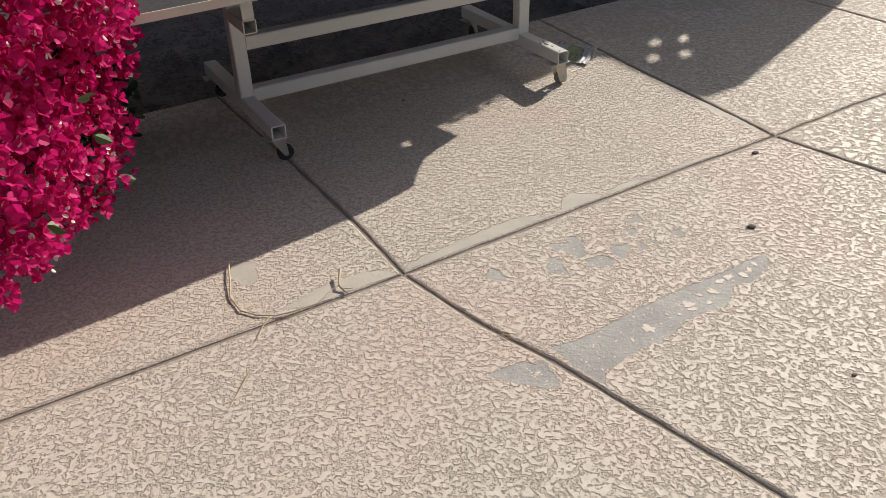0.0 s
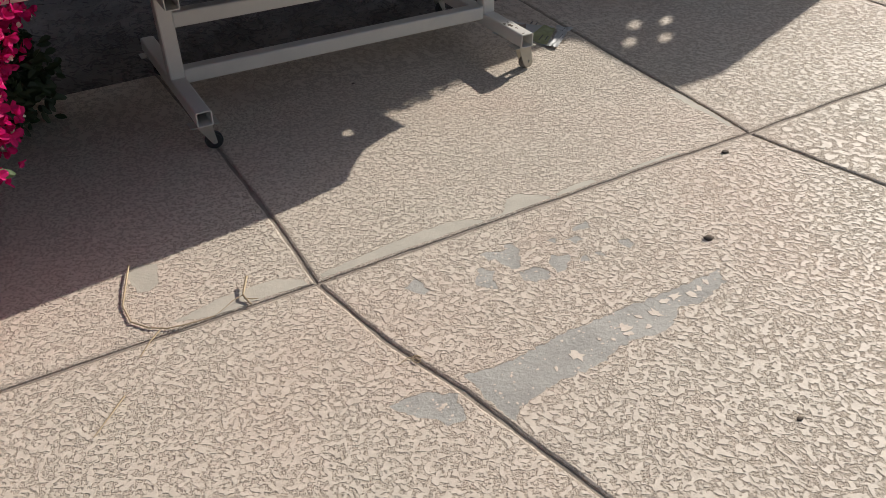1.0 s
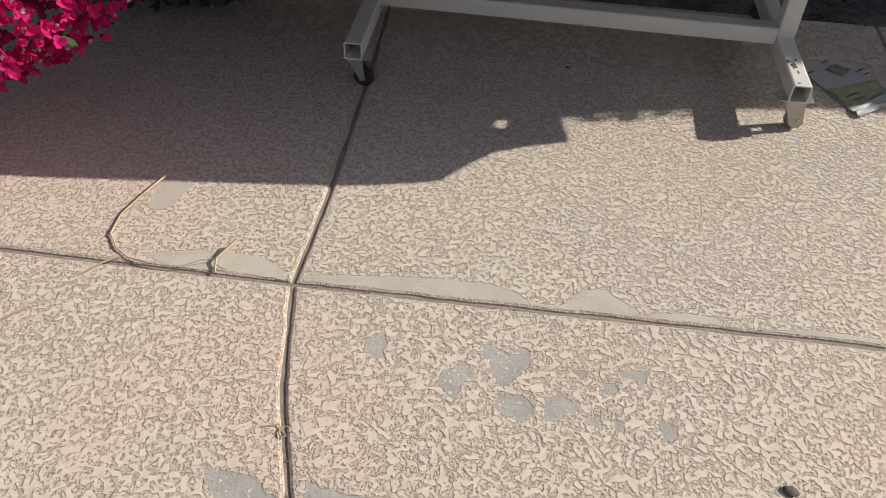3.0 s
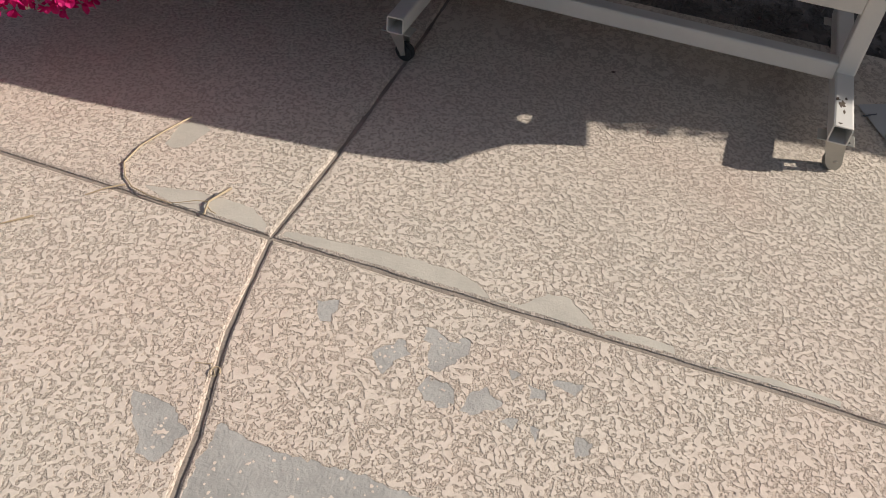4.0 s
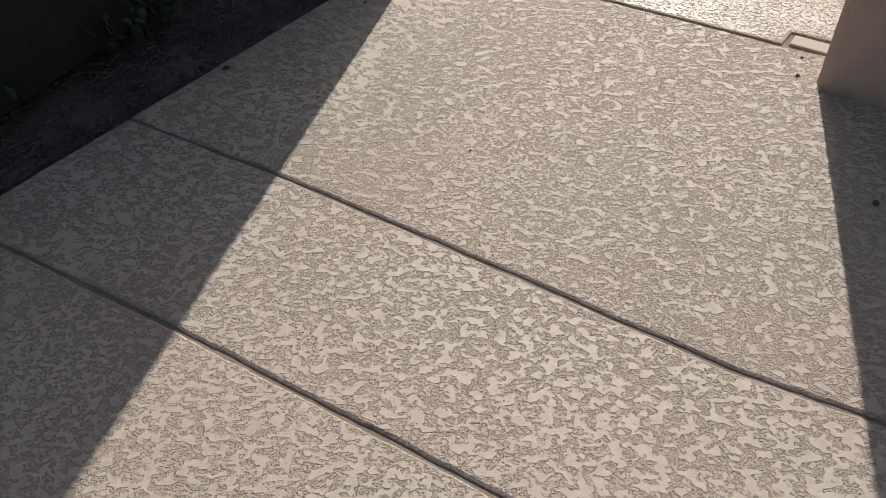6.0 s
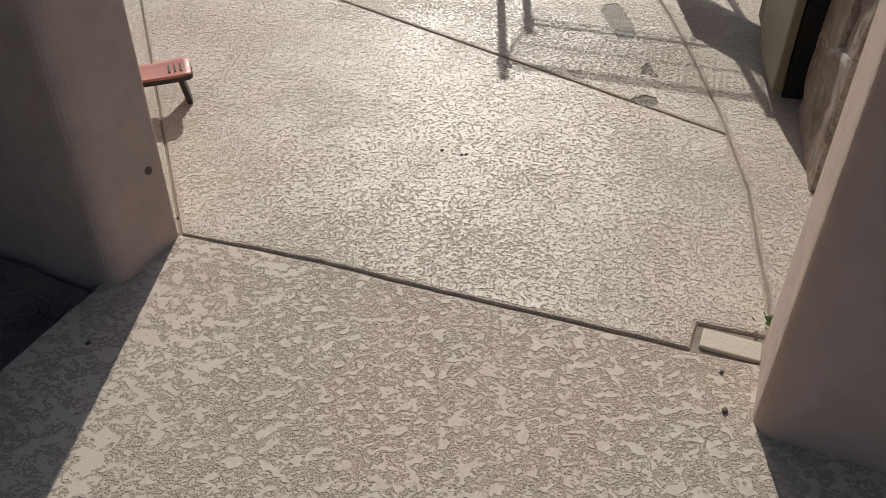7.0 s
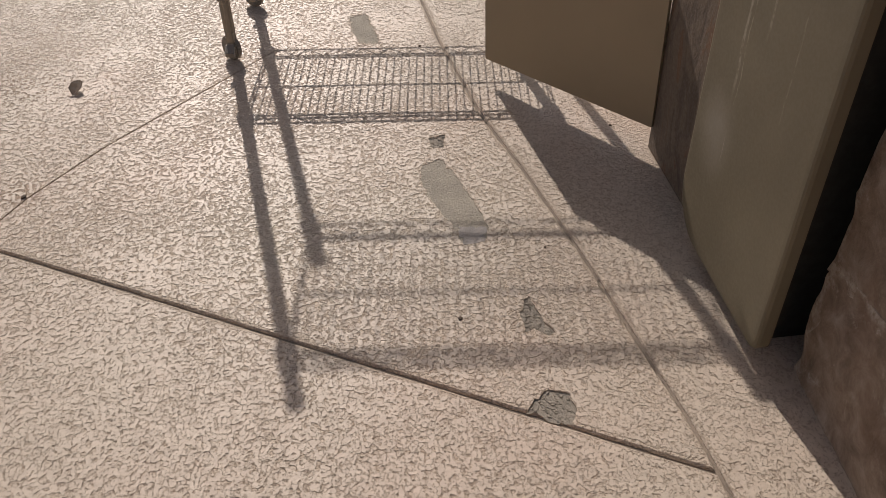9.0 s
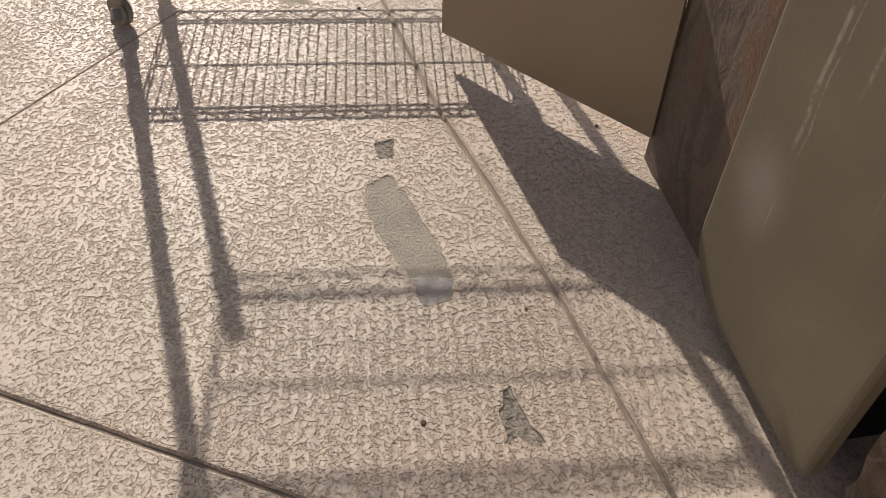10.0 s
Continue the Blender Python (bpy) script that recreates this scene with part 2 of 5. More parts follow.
M_DECK = deck_material("knockdown_deck", 1.1, 0.12, 0.88)
M_DECK_MID = deck_material("knockdown_deck_coarse", 1.0, 0.18, 0.87)
M_DECK_POOL = deck_material("knockdown_deck_fine", 1.45, 0.24, 0.93, [(7.62, 2.38, 0.22, 0.42), (7.05, 1.97, 0.12, 0.10)], 0.90, POOL_ZONE, 0.0011)
M_ISLAND = island_material("trowelled_top", 0.28, 0.97)
M_ISLAND_POOL = island_material("trowelled_top_fine", 0.38, 0.93, 165.0, 0.44)
M_ISLAND_MID = island_material("trowelled_top_grey", 0.22, 0.93)
M_BASE = plain("joint_filler", (0.31, 0.26, 0.21), 0.9, grain=90, relief=0.008, vary=0.4)
M_PATCH = plain("cement_patch", (0.40, 0.378, 0.338), 0.8, grain=70, relief=0.005, vary=0.34)
M_PATCH_TAN = plain("troweled_margin", (0.50, 0.455, 0.375), 0.75, grain=110, relief=0.002, vary=0.2)
M_WORN = plain("worn_coating", (0.385, 0.355, 0.292), 0.85, grain=150, relief=0.010, vary=0.25)
M_CHIP = plain("chipped_concrete", (0.37, 0.335, 0.28), 0.9, grain=120, relief=0.016, vary=0.3)
M_DAMP = plain("damp_cement", (0.31, 0.29, 0.27), 0.7, grain=110, relief=0.004, vary=0.2)
M_SOIL = plain("soil", (0.19, 0.16, 0.14), 0.95, grain=50, relief=0.02, vary=0.5)
M_STUCCO = plain("stucco", (0.55, 0.43, 0.37), 0.85, grain=160, relief=0.006, vary=0.15)
M_STEEL = plain("white_painted_steel", (0.72, 0.69, 0.63), 0.38, grain=40, relief=0.0004, vary=0.12)
M_ZINC = plain("zinc_plate", (0.55, 0.53, 0.48), 0.4, 0.8, grain=60, relief=0.0005)
M_RUBBER = plain("black_rubber", (0.03, 0.03, 0.03), 0.6, grain=80, relief=0.0006)
M_DARKTOP = plain("charcoal_tabletop", (0.05, 0.05, 0.05), 0.6, grain=50, relief=0.001)
M_CREAM = plain("cream_edge", (0.62, 0.56, 0.45), 0.6, grain=60, relief=0.001)
M_BRACT = petal_material("magenta_bract", (0.78, 0.022, 0.235), (0.50, 0.006, 0.12))
M_LEAF = plain("green_leaf", (0.085, 0.14, 0.04), 0.5, grain=40, relief=0.001, vary=0.3)
M_BARK = plain("bark", (0.12, 0.085, 0.06), 0.9, grain=60, relief=0.006)
M_WIRE = plain("chrome_wire", (0.30, 0.27, 0.23), 0.4, 0.7, grain=80, relief=0.0003)
M_TAN = plain("tan_enamel", (0.345, 0.283, 0.187), 0.42, grain=14, relief=0.0006, vary=0.18)
M_GALV = sheet_metal()
M_RUST = plain("rusty_steel", (0.15, 0.112, 0.080), 0.75, grain=40, relief=0.004, vary=0.6)
M_ROCK = rock_material()
M_RED = plain("faded_red_plastic", (0.50, 0.17, 0.125), 0.5, grain=30, relief=0.0006, vary=0.15)
M_WATER = plain("pool_water", (0.03, 0.10, 0.15), 0.08, grain=3, relief=0.01, vary=0.3)
M_BRICK = plain("pale_paver", (0.62, 0.54, 0.43), 0.75, grain=90, relief=0.003, vary=0.15)
M_TWIG = plain("dry_stem", (0.45, 0.35, 0.22), 0.8, grain=60, relief=0.001)
M_PAPER = plain("printed_paper", (0.47, 0.47, 0.455), 0.5, grain=30, relief=0.0008, vary=0.1)

# ---------- mesh helpers ----------


def part(name, bm, material, parent=None, label="", smooth=False):
    me = bpy.data.meshes.new(name)
    bmesh.ops.recalc_face_normals(bm, faces=bm.faces)
    bm.to_mesh(me)
    bm.free()
    if smooth:
        me.shade_smooth()
    me.materials.append(material)
    ob = new(name, me)
    if parent is not None:
        ob.parent = parent
    if label:
        ob["label"] = label
    return ob


def thing(name, label, category, at=(0, 0, 0), turn=0.0, group="", kind=""):
    ob = new(name)
    ob.empty_display_size = 0.1
    ob.matrix_world = pose(*at, 0, 0, turn)
    return tagged(ob, label, category, group, kind)


def add_box(bm, lo, hi, bevel=0.0, m=None, segments=2):
    r = bmesh.ops.create_cube(bm, size=1.0)
    vs = r["verts"]
    for v in vs:
        v.co = Vector([lo[i] + (v.co[i] + 0.5) * (hi[i] - lo[i]) for i in range(3)])
    if bevel:
        es = list({e for v in vs for e in v.link_edges})
        r2 = bmesh.ops.bevel(bm, geom=es, offset=bevel, segments=segments, affect="EDGES", profile=0.5)
        vs = list({v for f in r2["faces"] for v in f.verts} | {v for v in vs if v.is_valid})
    if m is not None:
        bmesh.ops.transform(bm, matrix=m, verts=vs)
    return vs


def box(lo, hi, bevel=0.0, m=None):
    bm = bmesh.new()
    add_box(bm, lo, hi, bevel, m)
    return bm


def add_rod(bm, a, b, r, r2=None, sides=8):
    a, b = Vector(a), Vector(b)
    d = b - a
    m = Matrix.Translation((a + b) / 2) @ d.to_track_quat("Z", "Y").to_matrix().to_4x4()
    bmesh.ops.create_cone(bm, cap_ends=True, segments=sides, radius1=r, radius2=r if r2 is None else r2, depth=d.length, matrix=m)


def add_tube(bm, pts, r, sides=6, taper=1.0):
    """A bent round rod along a list of points."""
    pts = [Vector(p) for p in pts]
    rings = []
    for i, p in enumerate(pts):
        d = (pts[min(i + 1, len(pts) - 1)] - pts[max(i - 1, 0)]).normalized()
        q = d.to_track_quat("Z", "Y").to_matrix()
        rr = r * (1 + (taper - 1) * i / (len(pts) - 1))
        rings.append([bm.verts.new(p + q @ Vector((math.cos(a), math.sin(a), 0)) * rr) for a in (2 * math.pi * k / sides for k in range(sides))])
    for u, v in zip(rings, rings[1:]):
        for k in range(sides):
            bm.faces.new((u[k], u[(k + 1) % sides], v[(k + 1) % sides], v[k]))
    bm.faces.new(rings[0][::-1])
    bm.faces.new(rings[-1])


def square_tube(length, w, wall, axis):
    """A hollow square tube from the origin along +axis, open at both ends, with rounded corners."""
    def ring(h, r, z):
        pts = []
        for cx, cy, a0 in ((1, 1, 0), (-1, 1, 90), (-1, -1, 180), (1, -1, 270)):
            for k in range(3):
                a = radians(a0 + 45 * k)
                pts.append(((h - r) * cx + r * math.cos(a), (h - r) * cy + r * math.sin(a), z))
        return pts
    bm = bmesh.new()
    q = Vector(axis).to_track_quat("Z", "Y").to_matrix()
    loops = [[bm.verts.new(q @ Vector(p)) for p in ring(*a)] for a in
             ((w / 2, w * 0.12, 0), (w / 2, w * 0.12, length), (w / 2 - wall, w * 0.07, length), (w / 2 - wall, w * 0.07, 0))]
    n = len(loops[0])
    for a, b in zip(loops, loops[1:] + loops[:1]):
        for k in range(n):
            bm.faces.new((a[k], a[(k + 1) % n], b[(k + 1) % n], b[k]))
    return bm


def rough_outline(pts, step=0.02, jitter=0.006, seed=0):
    rnd = random.Random(seed)
    out = []
    for i, p in enumerate(pts):
        a, b = Vector(p), Vector(pts[(i + 1) % len(pts)])
        n = max(1, int((b - a).length / step))
        for k in range(n):
            q = a.lerp(b, k / n)
            out.append(Vector((q.x + rnd.uniform(-jitter, jitter), q.y + rnd.uniform(-jitter, jitter))))
    return out


def sheet(pts, z0, z1, material, name, label, category, step=0.02, jitter=0.006, seed=0, kind="", parent=None):
    """A thin flat piece with a ragged outline, from z0 to z1."""
    bm = bmesh.new()
    out = rough_outline(pts, step, jitter, seed)
    top = [bm.verts.new((p.x, p.y, z1)) for p in out]
    bot = [bm.verts.new((p.x, p.y, z0)) for p in out]
    n = len(out)
    bm.faces.new(top)
    for k in range(n):
        bm.faces.new((bot[k], bot[(k + 1) % n], top[(k + 1) % n], top[k]))
    bmesh.ops.triangulate(bm, faces=[f for f in bm.faces if len(f.verts) > 4])
    ob = part(name, bm, material, parent)
    return tagged(ob, label, category, kind=kind)


def flat_plate(outline, holes, z0, z1):
    """A flat plate with an outline and holes."""
    bm = bmesh.new()
    rings = [outline] + holes
    loops = []
    for z in (z0, z1):
        vs = [[bm.verts.new((x, y, z)) for x, y in r] for r in rings]
        loops.append(vs)
        allv = [v for r in vs for v in r]
        for tri in tessellate_polygon([[Vector((x, y, 0)) for x, y in r] for r in rings]):
            bm.faces.new([allv[k] for k in tri])
    for lo, hi in zip(*loops):
        n = len(lo)
        for k in range(n):
            bm.faces.new((lo[k], lo[(k + 1) % n], hi[(k + 1) % n], hi[k]))
    return bm


# ---------- ground, bed, pool ----------
WEST, SOUTH, EAST, NORTH = -5.0, -4.5, 13.0, 8.0
BED_Y = 1.60
JOINT_C = [(5.13, -0.045), (5.27, -0.068), (5.41, -0.048), (5.60, -0.006), (5.90, 0.052), (6.237, 0.156), (6.37, 0.195), (6.60, 0.283), (6.90, 0.393),
           (7.24, 0.530), (7.53, 0.660), (8.05, 0.838), (8.48, 0.96), (9.0, 1.10)]
POOL_W = [(6.99, 3.285), (7.095, 3.19), (7.26, 3.075)]
POOL_E = [(7.26, 3.075), (7.39, 3.0), (7.60, 2.93), (7.80, 2.91), (7.95, 2.925), (8.14, 2.965), (8.49, 3.08), (9.2, 3.5), (9.6, 4.05)]
SLABS = [
    [(WEST, 0.03), (0, 0), (0.005, 0.35), (-0.003, 0.88), (-0.03, BED_Y), (WEST, BED_Y)],
    [(WEST, 0.03), (WEST, SOUTH), (1.10, SOUTH), (0.29, -1.19), (0.135, -0.545), (0.055, -0.29), (0, 0)],
    [(0, 0), (0.60, 0.004), (1.21, 0.010), (1.63, 0.006), (1.648, 0.353), (1.661, 0.765), (1.712, BED_Y), (-0.03, BED_Y), (-0.003, 0.88), (0.005, 0.35)],
    [(0, 0), (0.055, -0.29), (0.135, -0.545), (0.29, -1.19), (1.10, SOUTH), (2.75, SOUTH), (1.672, -0.21), (1.63, 0.006), (1.21, 0.010), (0.60, 0.004)],
    [(1.63, 0.006), (2.12, 0.020), (2.62, 0.010), (3.145, 0.002), (3.093, 0.868), (3.03, BED_Y), (1.712, BED_Y), (1.661, 0.765), (1.648, 0.353)],
    [(1.63, 0.006), (1.672, -0.21), (2.75, SOUTH), (3.7, SOUTH), (3.205, -0.50), (3.145, 0.002), (2.62, 0.010), (2.12, 0.020)],
    [(3.03, BED_Y), (3.093, 0.868), (3.145, 0.002), (3.205, -0.50), (3.7, SOUTH), (4.2, SOUTH), (3.682, -0.226), (3.664, 0.47), (3.64, 1.076), (3.60, BED_Y)],
    [(3.60, BED_Y), (3.64, 1.076), (3.664, 0.47), (3.682, -0.226), (4.2, SOUTH), (5.35, SOUTH), (5.14, -0.045), (5.121, 0.109), (5.110, 0.40), (5.090, 0.736), (5.078, 1.113), (5.036, 1.535), (4.82, BED_Y)],
    [(5.036, 1.535), (5.078, 1.113), (5.090, 0.736), (5.110, 0.40), (5.1215, 0.107), (5.222, 0.104), (5.238, -0.060), *JOINT_C[1:6], (6.83, 1.975), *POOL_W[::-1]],
    [(5.036, 1.535), *POOL_W[:1], (6.75, 3.65), (6.7, 4.3), (6.7, NORTH), (5.03, NORTH)],
    [(6.83, 1.975), *JOINT_C[5:], (EAST, 3.0), (EAST, 5.5), (9.8, 4.6), *POOL_E[::-1]],
    [*JOINT_C[::-1], (5.35, SOUTH), (EAST, SOUTH), (EAST, 3.0)],
]


def inset(poly, d):
    """The polygon with every side moved inwards by d."""
    n = len(poly)
    pts = [Vector(p) for p in poly]
    area = sum(pts[i].cross(pts[(i + 1) % n]) for i in range(n))
    s = 1 if area > 0 else -1
    out = []
    for i in range(n):
        e0 = (pts[i] - pts[i - 1]).normalized()
        e1 = (pts[(i + 1) % n] - pts[i]).normalized()
        n0, n1 = Vector((-e0.y, e0.x)) * s, Vector((-e1.y, e1.x)) * s
        b = (n0 + n1)
        b = b / max(0.35, b.dot(n0))
        out.append(pts[i] + b * d)
    return out


def slab(poly, seed, parent):
    """One deck slab with a slightly uneven, rounded rim."""
    gap = 0.72 if seed < 8 else 0.5
    long_poly = []
    for i, p in enumerate(poly):
        a, b = Vector(p), Vector(poly[(i + 1) % len(poly)])
        k = max(1, int((b - a).length / 0.03)) if max(abs(a.x - 3), abs(b.x - 3)) < 7 else 1
        long_poly += [a.lerp(b, j / k) for j in range(k)]
    bm = bmesh.new()
    rings = []
    for d, z in ((0.004, -0.09), (0.006, -0.009), (0.0095, -0.0028), (0.017, 0.0)):
        ring = []
        for q in inset(long_poly, d * gap):
            w = noise.noise(Vector((q.x * 9, q.y * 9, 3.1 * seed))) * 0.003 + noise.noise(Vector((q.x * 38, q.y * 38, 3.1 * seed))) * 0.0022
            ring.append(bm.verts.new((q.x + w, q.y + w, z)))
        rings.append(ring)
    n = len(rings[0])
    for u, v in zip(rings, rings[1:]):
        for k in range(n):
            bm.faces.new((u[k], u[(k + 1) % n], v[(k + 1) % n], v[k]))
    top = rings[-1]
    for tri in tessellate_polygon([[v.co.copy() for v in top]]):
        bm.faces.new([top[k] for k in tri])
        bm.faces.new([rings[0][k] for k in tri])
    return part("slab", bm, M_DECK if seed < 7 else M_DECK_MID if seed == 7 else M_DECK_POOL, parent)


pavement = thing("pavement", "cream knock-down textured concrete deck cut by joints", "deck", kind="structure")
SLAB_OB = [slab(poly, i, pavement) for i, poly in enumerate(SLABS)]

bm = bmesh.new()
outer = [(-400, -400), (400, -400), (400, 400), (-400, 400)]
bm.faces.new([bm.verts.new((*p, -0.13)) for p in outer])
tagged(part("ground", bm, M_SOIL), "bare brown earth round the paved deck", "ground", kind="structure")
bm = bmesh.new()
add_box(bm, (WEST, SOUTH, -0.125), (6.6, 1.59, -0.0062))
tagged(part("joint_filler", bm, M_BASE), "dark gritty filler in the deck joints", "joint filler", kind="structure")
bm = bmesh.new()
add_box(bm, (6.6, SOUTH, -0.125), (EAST, 2.85, -0.0062))
add_box(bm, (5.0, 1.6, -0.125), (6.6, NORTH, -0.0062))
tagged(part("joint_filler", bm, M_BASE), "dark gritty filler under the pool deck joints", "joint filler", kind="structure")

# planting bed
bm = bmesh.new()
nx, ny = 150, 40
grid = [[bm.verts.new((WEST + (4.75 - WEST) * i / nx, 1.605 + 1.595 * j / ny, 0)) for j in range(ny + 1)] for i in range(nx + 1)]
for i in range(nx + 1):
    for j in range(ny + 1):
        v = grid[i][j].co
        v.z = -0.035 + 0.03 * noise.noise(v * 5) + 0.012 * noise.noise(v * 21) + 0.03 * min(1, j / 6)
for i in range(nx):
    for j in range(ny):
        bm.faces.new((grid[i][j], grid[i + 1][j], grid[i + 1][j + 1], grid[i][j + 1]))
tagged(part("bed_soil", bm, M_SOIL, smooth=True), "dark brown mulched soil of the planting bed", "soil", kind="structure")

# pool
bm = bmesh.new()
ring = [*POOL_W[:1], *POOL_W[1:], *POOL_E[1:], (9.8, 4.6), (9.0, 6.5), (7.6, 7.0), (6.7, 6.2), (6.7, 4.3), (6.75, 3.6)]
f = bm.faces.new([bm.verts.new((x, y, -0.12)) for x, y in ring])
tagged(part("water", bm, M_WATER), "deep blue still swimming pool water", "water", kind="structure")

# ---------- walls ----------


def wall_with_round_end(name, x0, x1, y_end, y_far, height, label):
    """A stucco wall along y, whose free end has rounded corners."""
    s = 1 if y_far > y_end else -1
    r = 0.05
    pts = []
    for cx, a0, a1 in ((x0 + r, 180, 270), (x1 - r * 0.4, 270, 360)):
        rr = r if cx < (x0 + x1) / 2 else r * 0.4
        for k in range(7):
            a = radians(a0 + (a1 - a0) * k / 6)
            pts.append((cx + rr * math.cos(a), y_end + s * (rr + rr * math.sin(a))))
    pts += [(x1, y_far), (x0, y_far)]
    bm = bmesh.new()
    rows = []
    for z, d in ((-0.1, 0), (0.0, 0), (height - 0.03, 0), (height - 0.008, 0.008), (height, 0.03)):
        rows.append([bm.verts.new((x + (d if x < (x0 + x1) / 2 else -d), y + (s * d if abs(y - y_end) < 0.2 else 0), z)) for x, y in pts])
    n = len(pts)
    for u, v in zip(rows, rows[1:]):
        for k in range(n):
            bm.faces.new((u[k], u[(k + 1) % n], v[(k + 1) % n], v[k]))
    bm.faces.new(rows[-1])
    ob = part(name, bm, M_STUCCO)
    return tagged(ob, label, "wall", kind="structure")


north = wall_with_round_end("wall_north", 4.775, 5.034, 1.530, 3.19, 1.98, "pinkish tan stucco garden wall with a rounded end")
wall_with_round_end("wall_south", 4.912, 5.225, -0.052, -4.4, 1.98, "pinkish tan stucco garden wall beside the opening")


def carve(ob, cutters):
    """Cuts solid shapes out of a mesh and keeps the result."""
    for bm in cutters:
        cutter = part("cutter", bm, M_STUCCO)
        mod = ob.modifiers.new("cut", "BOOLEAN")
        mod.operation, mod.object, mod.solver = "DIFFERENCE", cutter, "EXACT"
        me = bpy.data.meshes.new_from_object(ob.evaluated_get(bpy.context.evaluated_depsgraph_get()))
        ob.modifiers.clear()
        if sum(p.area for p in me.polygons) > 0.9 * sum(p.area for p in ob.data.polygons):
            ob.data = me
        else:
            print("CUT FAILED", ob.name)
        bpy.data.objects.remove(cutter)


def bar_x(y, z, r):
    bm = bmesh.new()
    add_rod(bm, (4.70, y, 0), (4.90, y, 0), r, sides=16)
    for v in bm.verts:
        v.co.z = z + v.co.z * 1.05
    return bm


# pierced ornamental niche near the top of the wall
carve(north, [box((4.825, 1.70, 1.545), (5.10, 2.19, 2.30)), bar_x(1.930, 1.872, 0.040), bar_x(2.020, 1.780, 0.040), bar_x(1.830, 1.771, 0.040), bar_x(1.928, 1.683, 0.040)])
bm = bmesh.new()
add_rod(bm, (4.969, 1.526, 0.252), (4.969, 1.537, 0.252), 0.011, sides=12)
tagged(part("wall_plug", bm, M_RUST), "small dark plug in the stucco wall end", "wall plug")

# unseen wall, added to keep the sun off the bed and the deck edge
tagged(part("shade_wall", box((WEST, 3.20, -0.12), (6.5, 3.45, 4.1)), M_STUCCO), "unseen plain tan stucco wall added behind the bed to shade it", "wall", kind="structure")

# ---------- rolling table ----------


def caster(parent, x, y, z_top, turn, cover=False):
    """A swivel caster: mounting plate, tapered fork cheeks, wheel behind them."""
    at = pose(x, y, 0, 0, 0, turn)
    c = part("caster", box((-0.049, -0.026, z_top - 0.004), (0.049, 0.026, z_top), 0.0015, pose(x, y, 0)), M_ZINC, parent)
    bm = bmesh.new()
    for s in (-1, 1):
        q = [(-0.026, z_top - 0.004), (0.026, z_top - 0.004), (0.034, 0.026), (0.018, 0.024)]
        if cover:
            q = [(-0.027, z_top - 0.004), (0.029, z_top - 0.004), (0.042, 0.024), (0.034, 0.008), (0.012, 0.007), (0.0, 0.022)]
        for y0, y1 in ((s * 0.017 - 0.0015, s * 0.017 + 0.0015),):
            a = [bm.verts.new(at @ Vector((u, y0, w))) for u, w in q]
            b = [bm.verts.new(at @ Vector((u, y1, w))) for u, w in q]
            bm.faces.new(a), bm.faces.new(b[::-1])
            m = len(q)
            for k in range(m):
                bm.faces.new((a[k], b[k], b[(k + 1) % m], a[(k + 1) % m]))
    add_box(bm, (-0.026, -0.0185, z_top - 0.010), (0.026, 0.0185, z_top - 0.004), 0.001, at)
    add_rod(bm, at @ Vector((0.024, -0.024, 0.031)), at @ Vector((0.024, 0.024, 0.031)), 0.006, sides=8)
    part("fork", bm, M_CREAM if cover else M_ZINC, c, "cream-painted fork" if cover else "zinc-plated fork")
    bm = bmesh.new()
    bmesh.ops.create_cone(bm, cap_ends=True, segments=28, radius1=0.026 if cover else 0.031, radius2=0.026 if cover else 0.031, depth=0.024, matrix=at @ pose(0.016 if cover else 0.024, 0, 0.026 if cover else 0.031, 90, 0, 0))
    bmesh.ops.bevel(bm, geom=[e for e in bm.edges if abs(e.calc_face_angle(0)) > 1], offset=0.005, segments=2, affect="EDGES")
    part("wheel", bm, M_GREYWHEEL if cover else M_RUBBER, c, "grey plastic wheel" if cover else "black rubber wheel")


M_GREYWHEEL = plain("grey_wheel", (0.26, 0.235, 0.20), 0.6, grain=80, relief=0.0008)
table = thing("rolling_table", "white square-tube steel rolling table on swivel casters", "table", (0, 0, 0))
TW = 0.055
ZF = 0.127    # middle height of the feet
FEET = ((-0.032, 0.846, 1.176), (1.260, 0.840, 1.150))    # x, y of the open end, y of the post


def tube_part(name, a, b, w=TW, parent=table):
    a, b = Vector(a), Vector(b)
    bm = square_tube((b - a).length, w, 0.004, b - a)
    bmesh.ops.translate(bm, verts=bm.verts, vec=a)
    return part(name, bm, M_STEEL, parent)


for x, y0, yp in FEET:
    tube_part("foot", (x, y0, ZF), (x, y0 + 0.76, ZF))
    tube_part("post", (x, yp, ZF + TW / 2), (x, yp, 0.671))
    tube_part("arm", (x, yp - 0.185, 0.475), (x, yp - TW / 2, 0.475), 0.05)
    tab = part("bracket", box((x - 0.022, yp - 0.182, 0.498), (x + 0.022, yp - 0.176, 0.671), 0.002), M_STEEL, table)
    bm = bmesh.new()
    add_rod(bm, (x, yp - 0.195, 0.572), (x, yp - 0.174, 0.572), 0.009, sides=6)
    part("bolt", bm, M_ZINC, tab, "zinc hexagon bolt head")
    caster(table, x, y0 + 0.034, ZF - TW / 2, -8 if x < 0 else 0, x > 0)
    caster(table, x, y0 + 0.72, ZF - TW / 2, 20)
foot_end = [ob for ob in table.children if ob.name.startswith("foot")][-1]
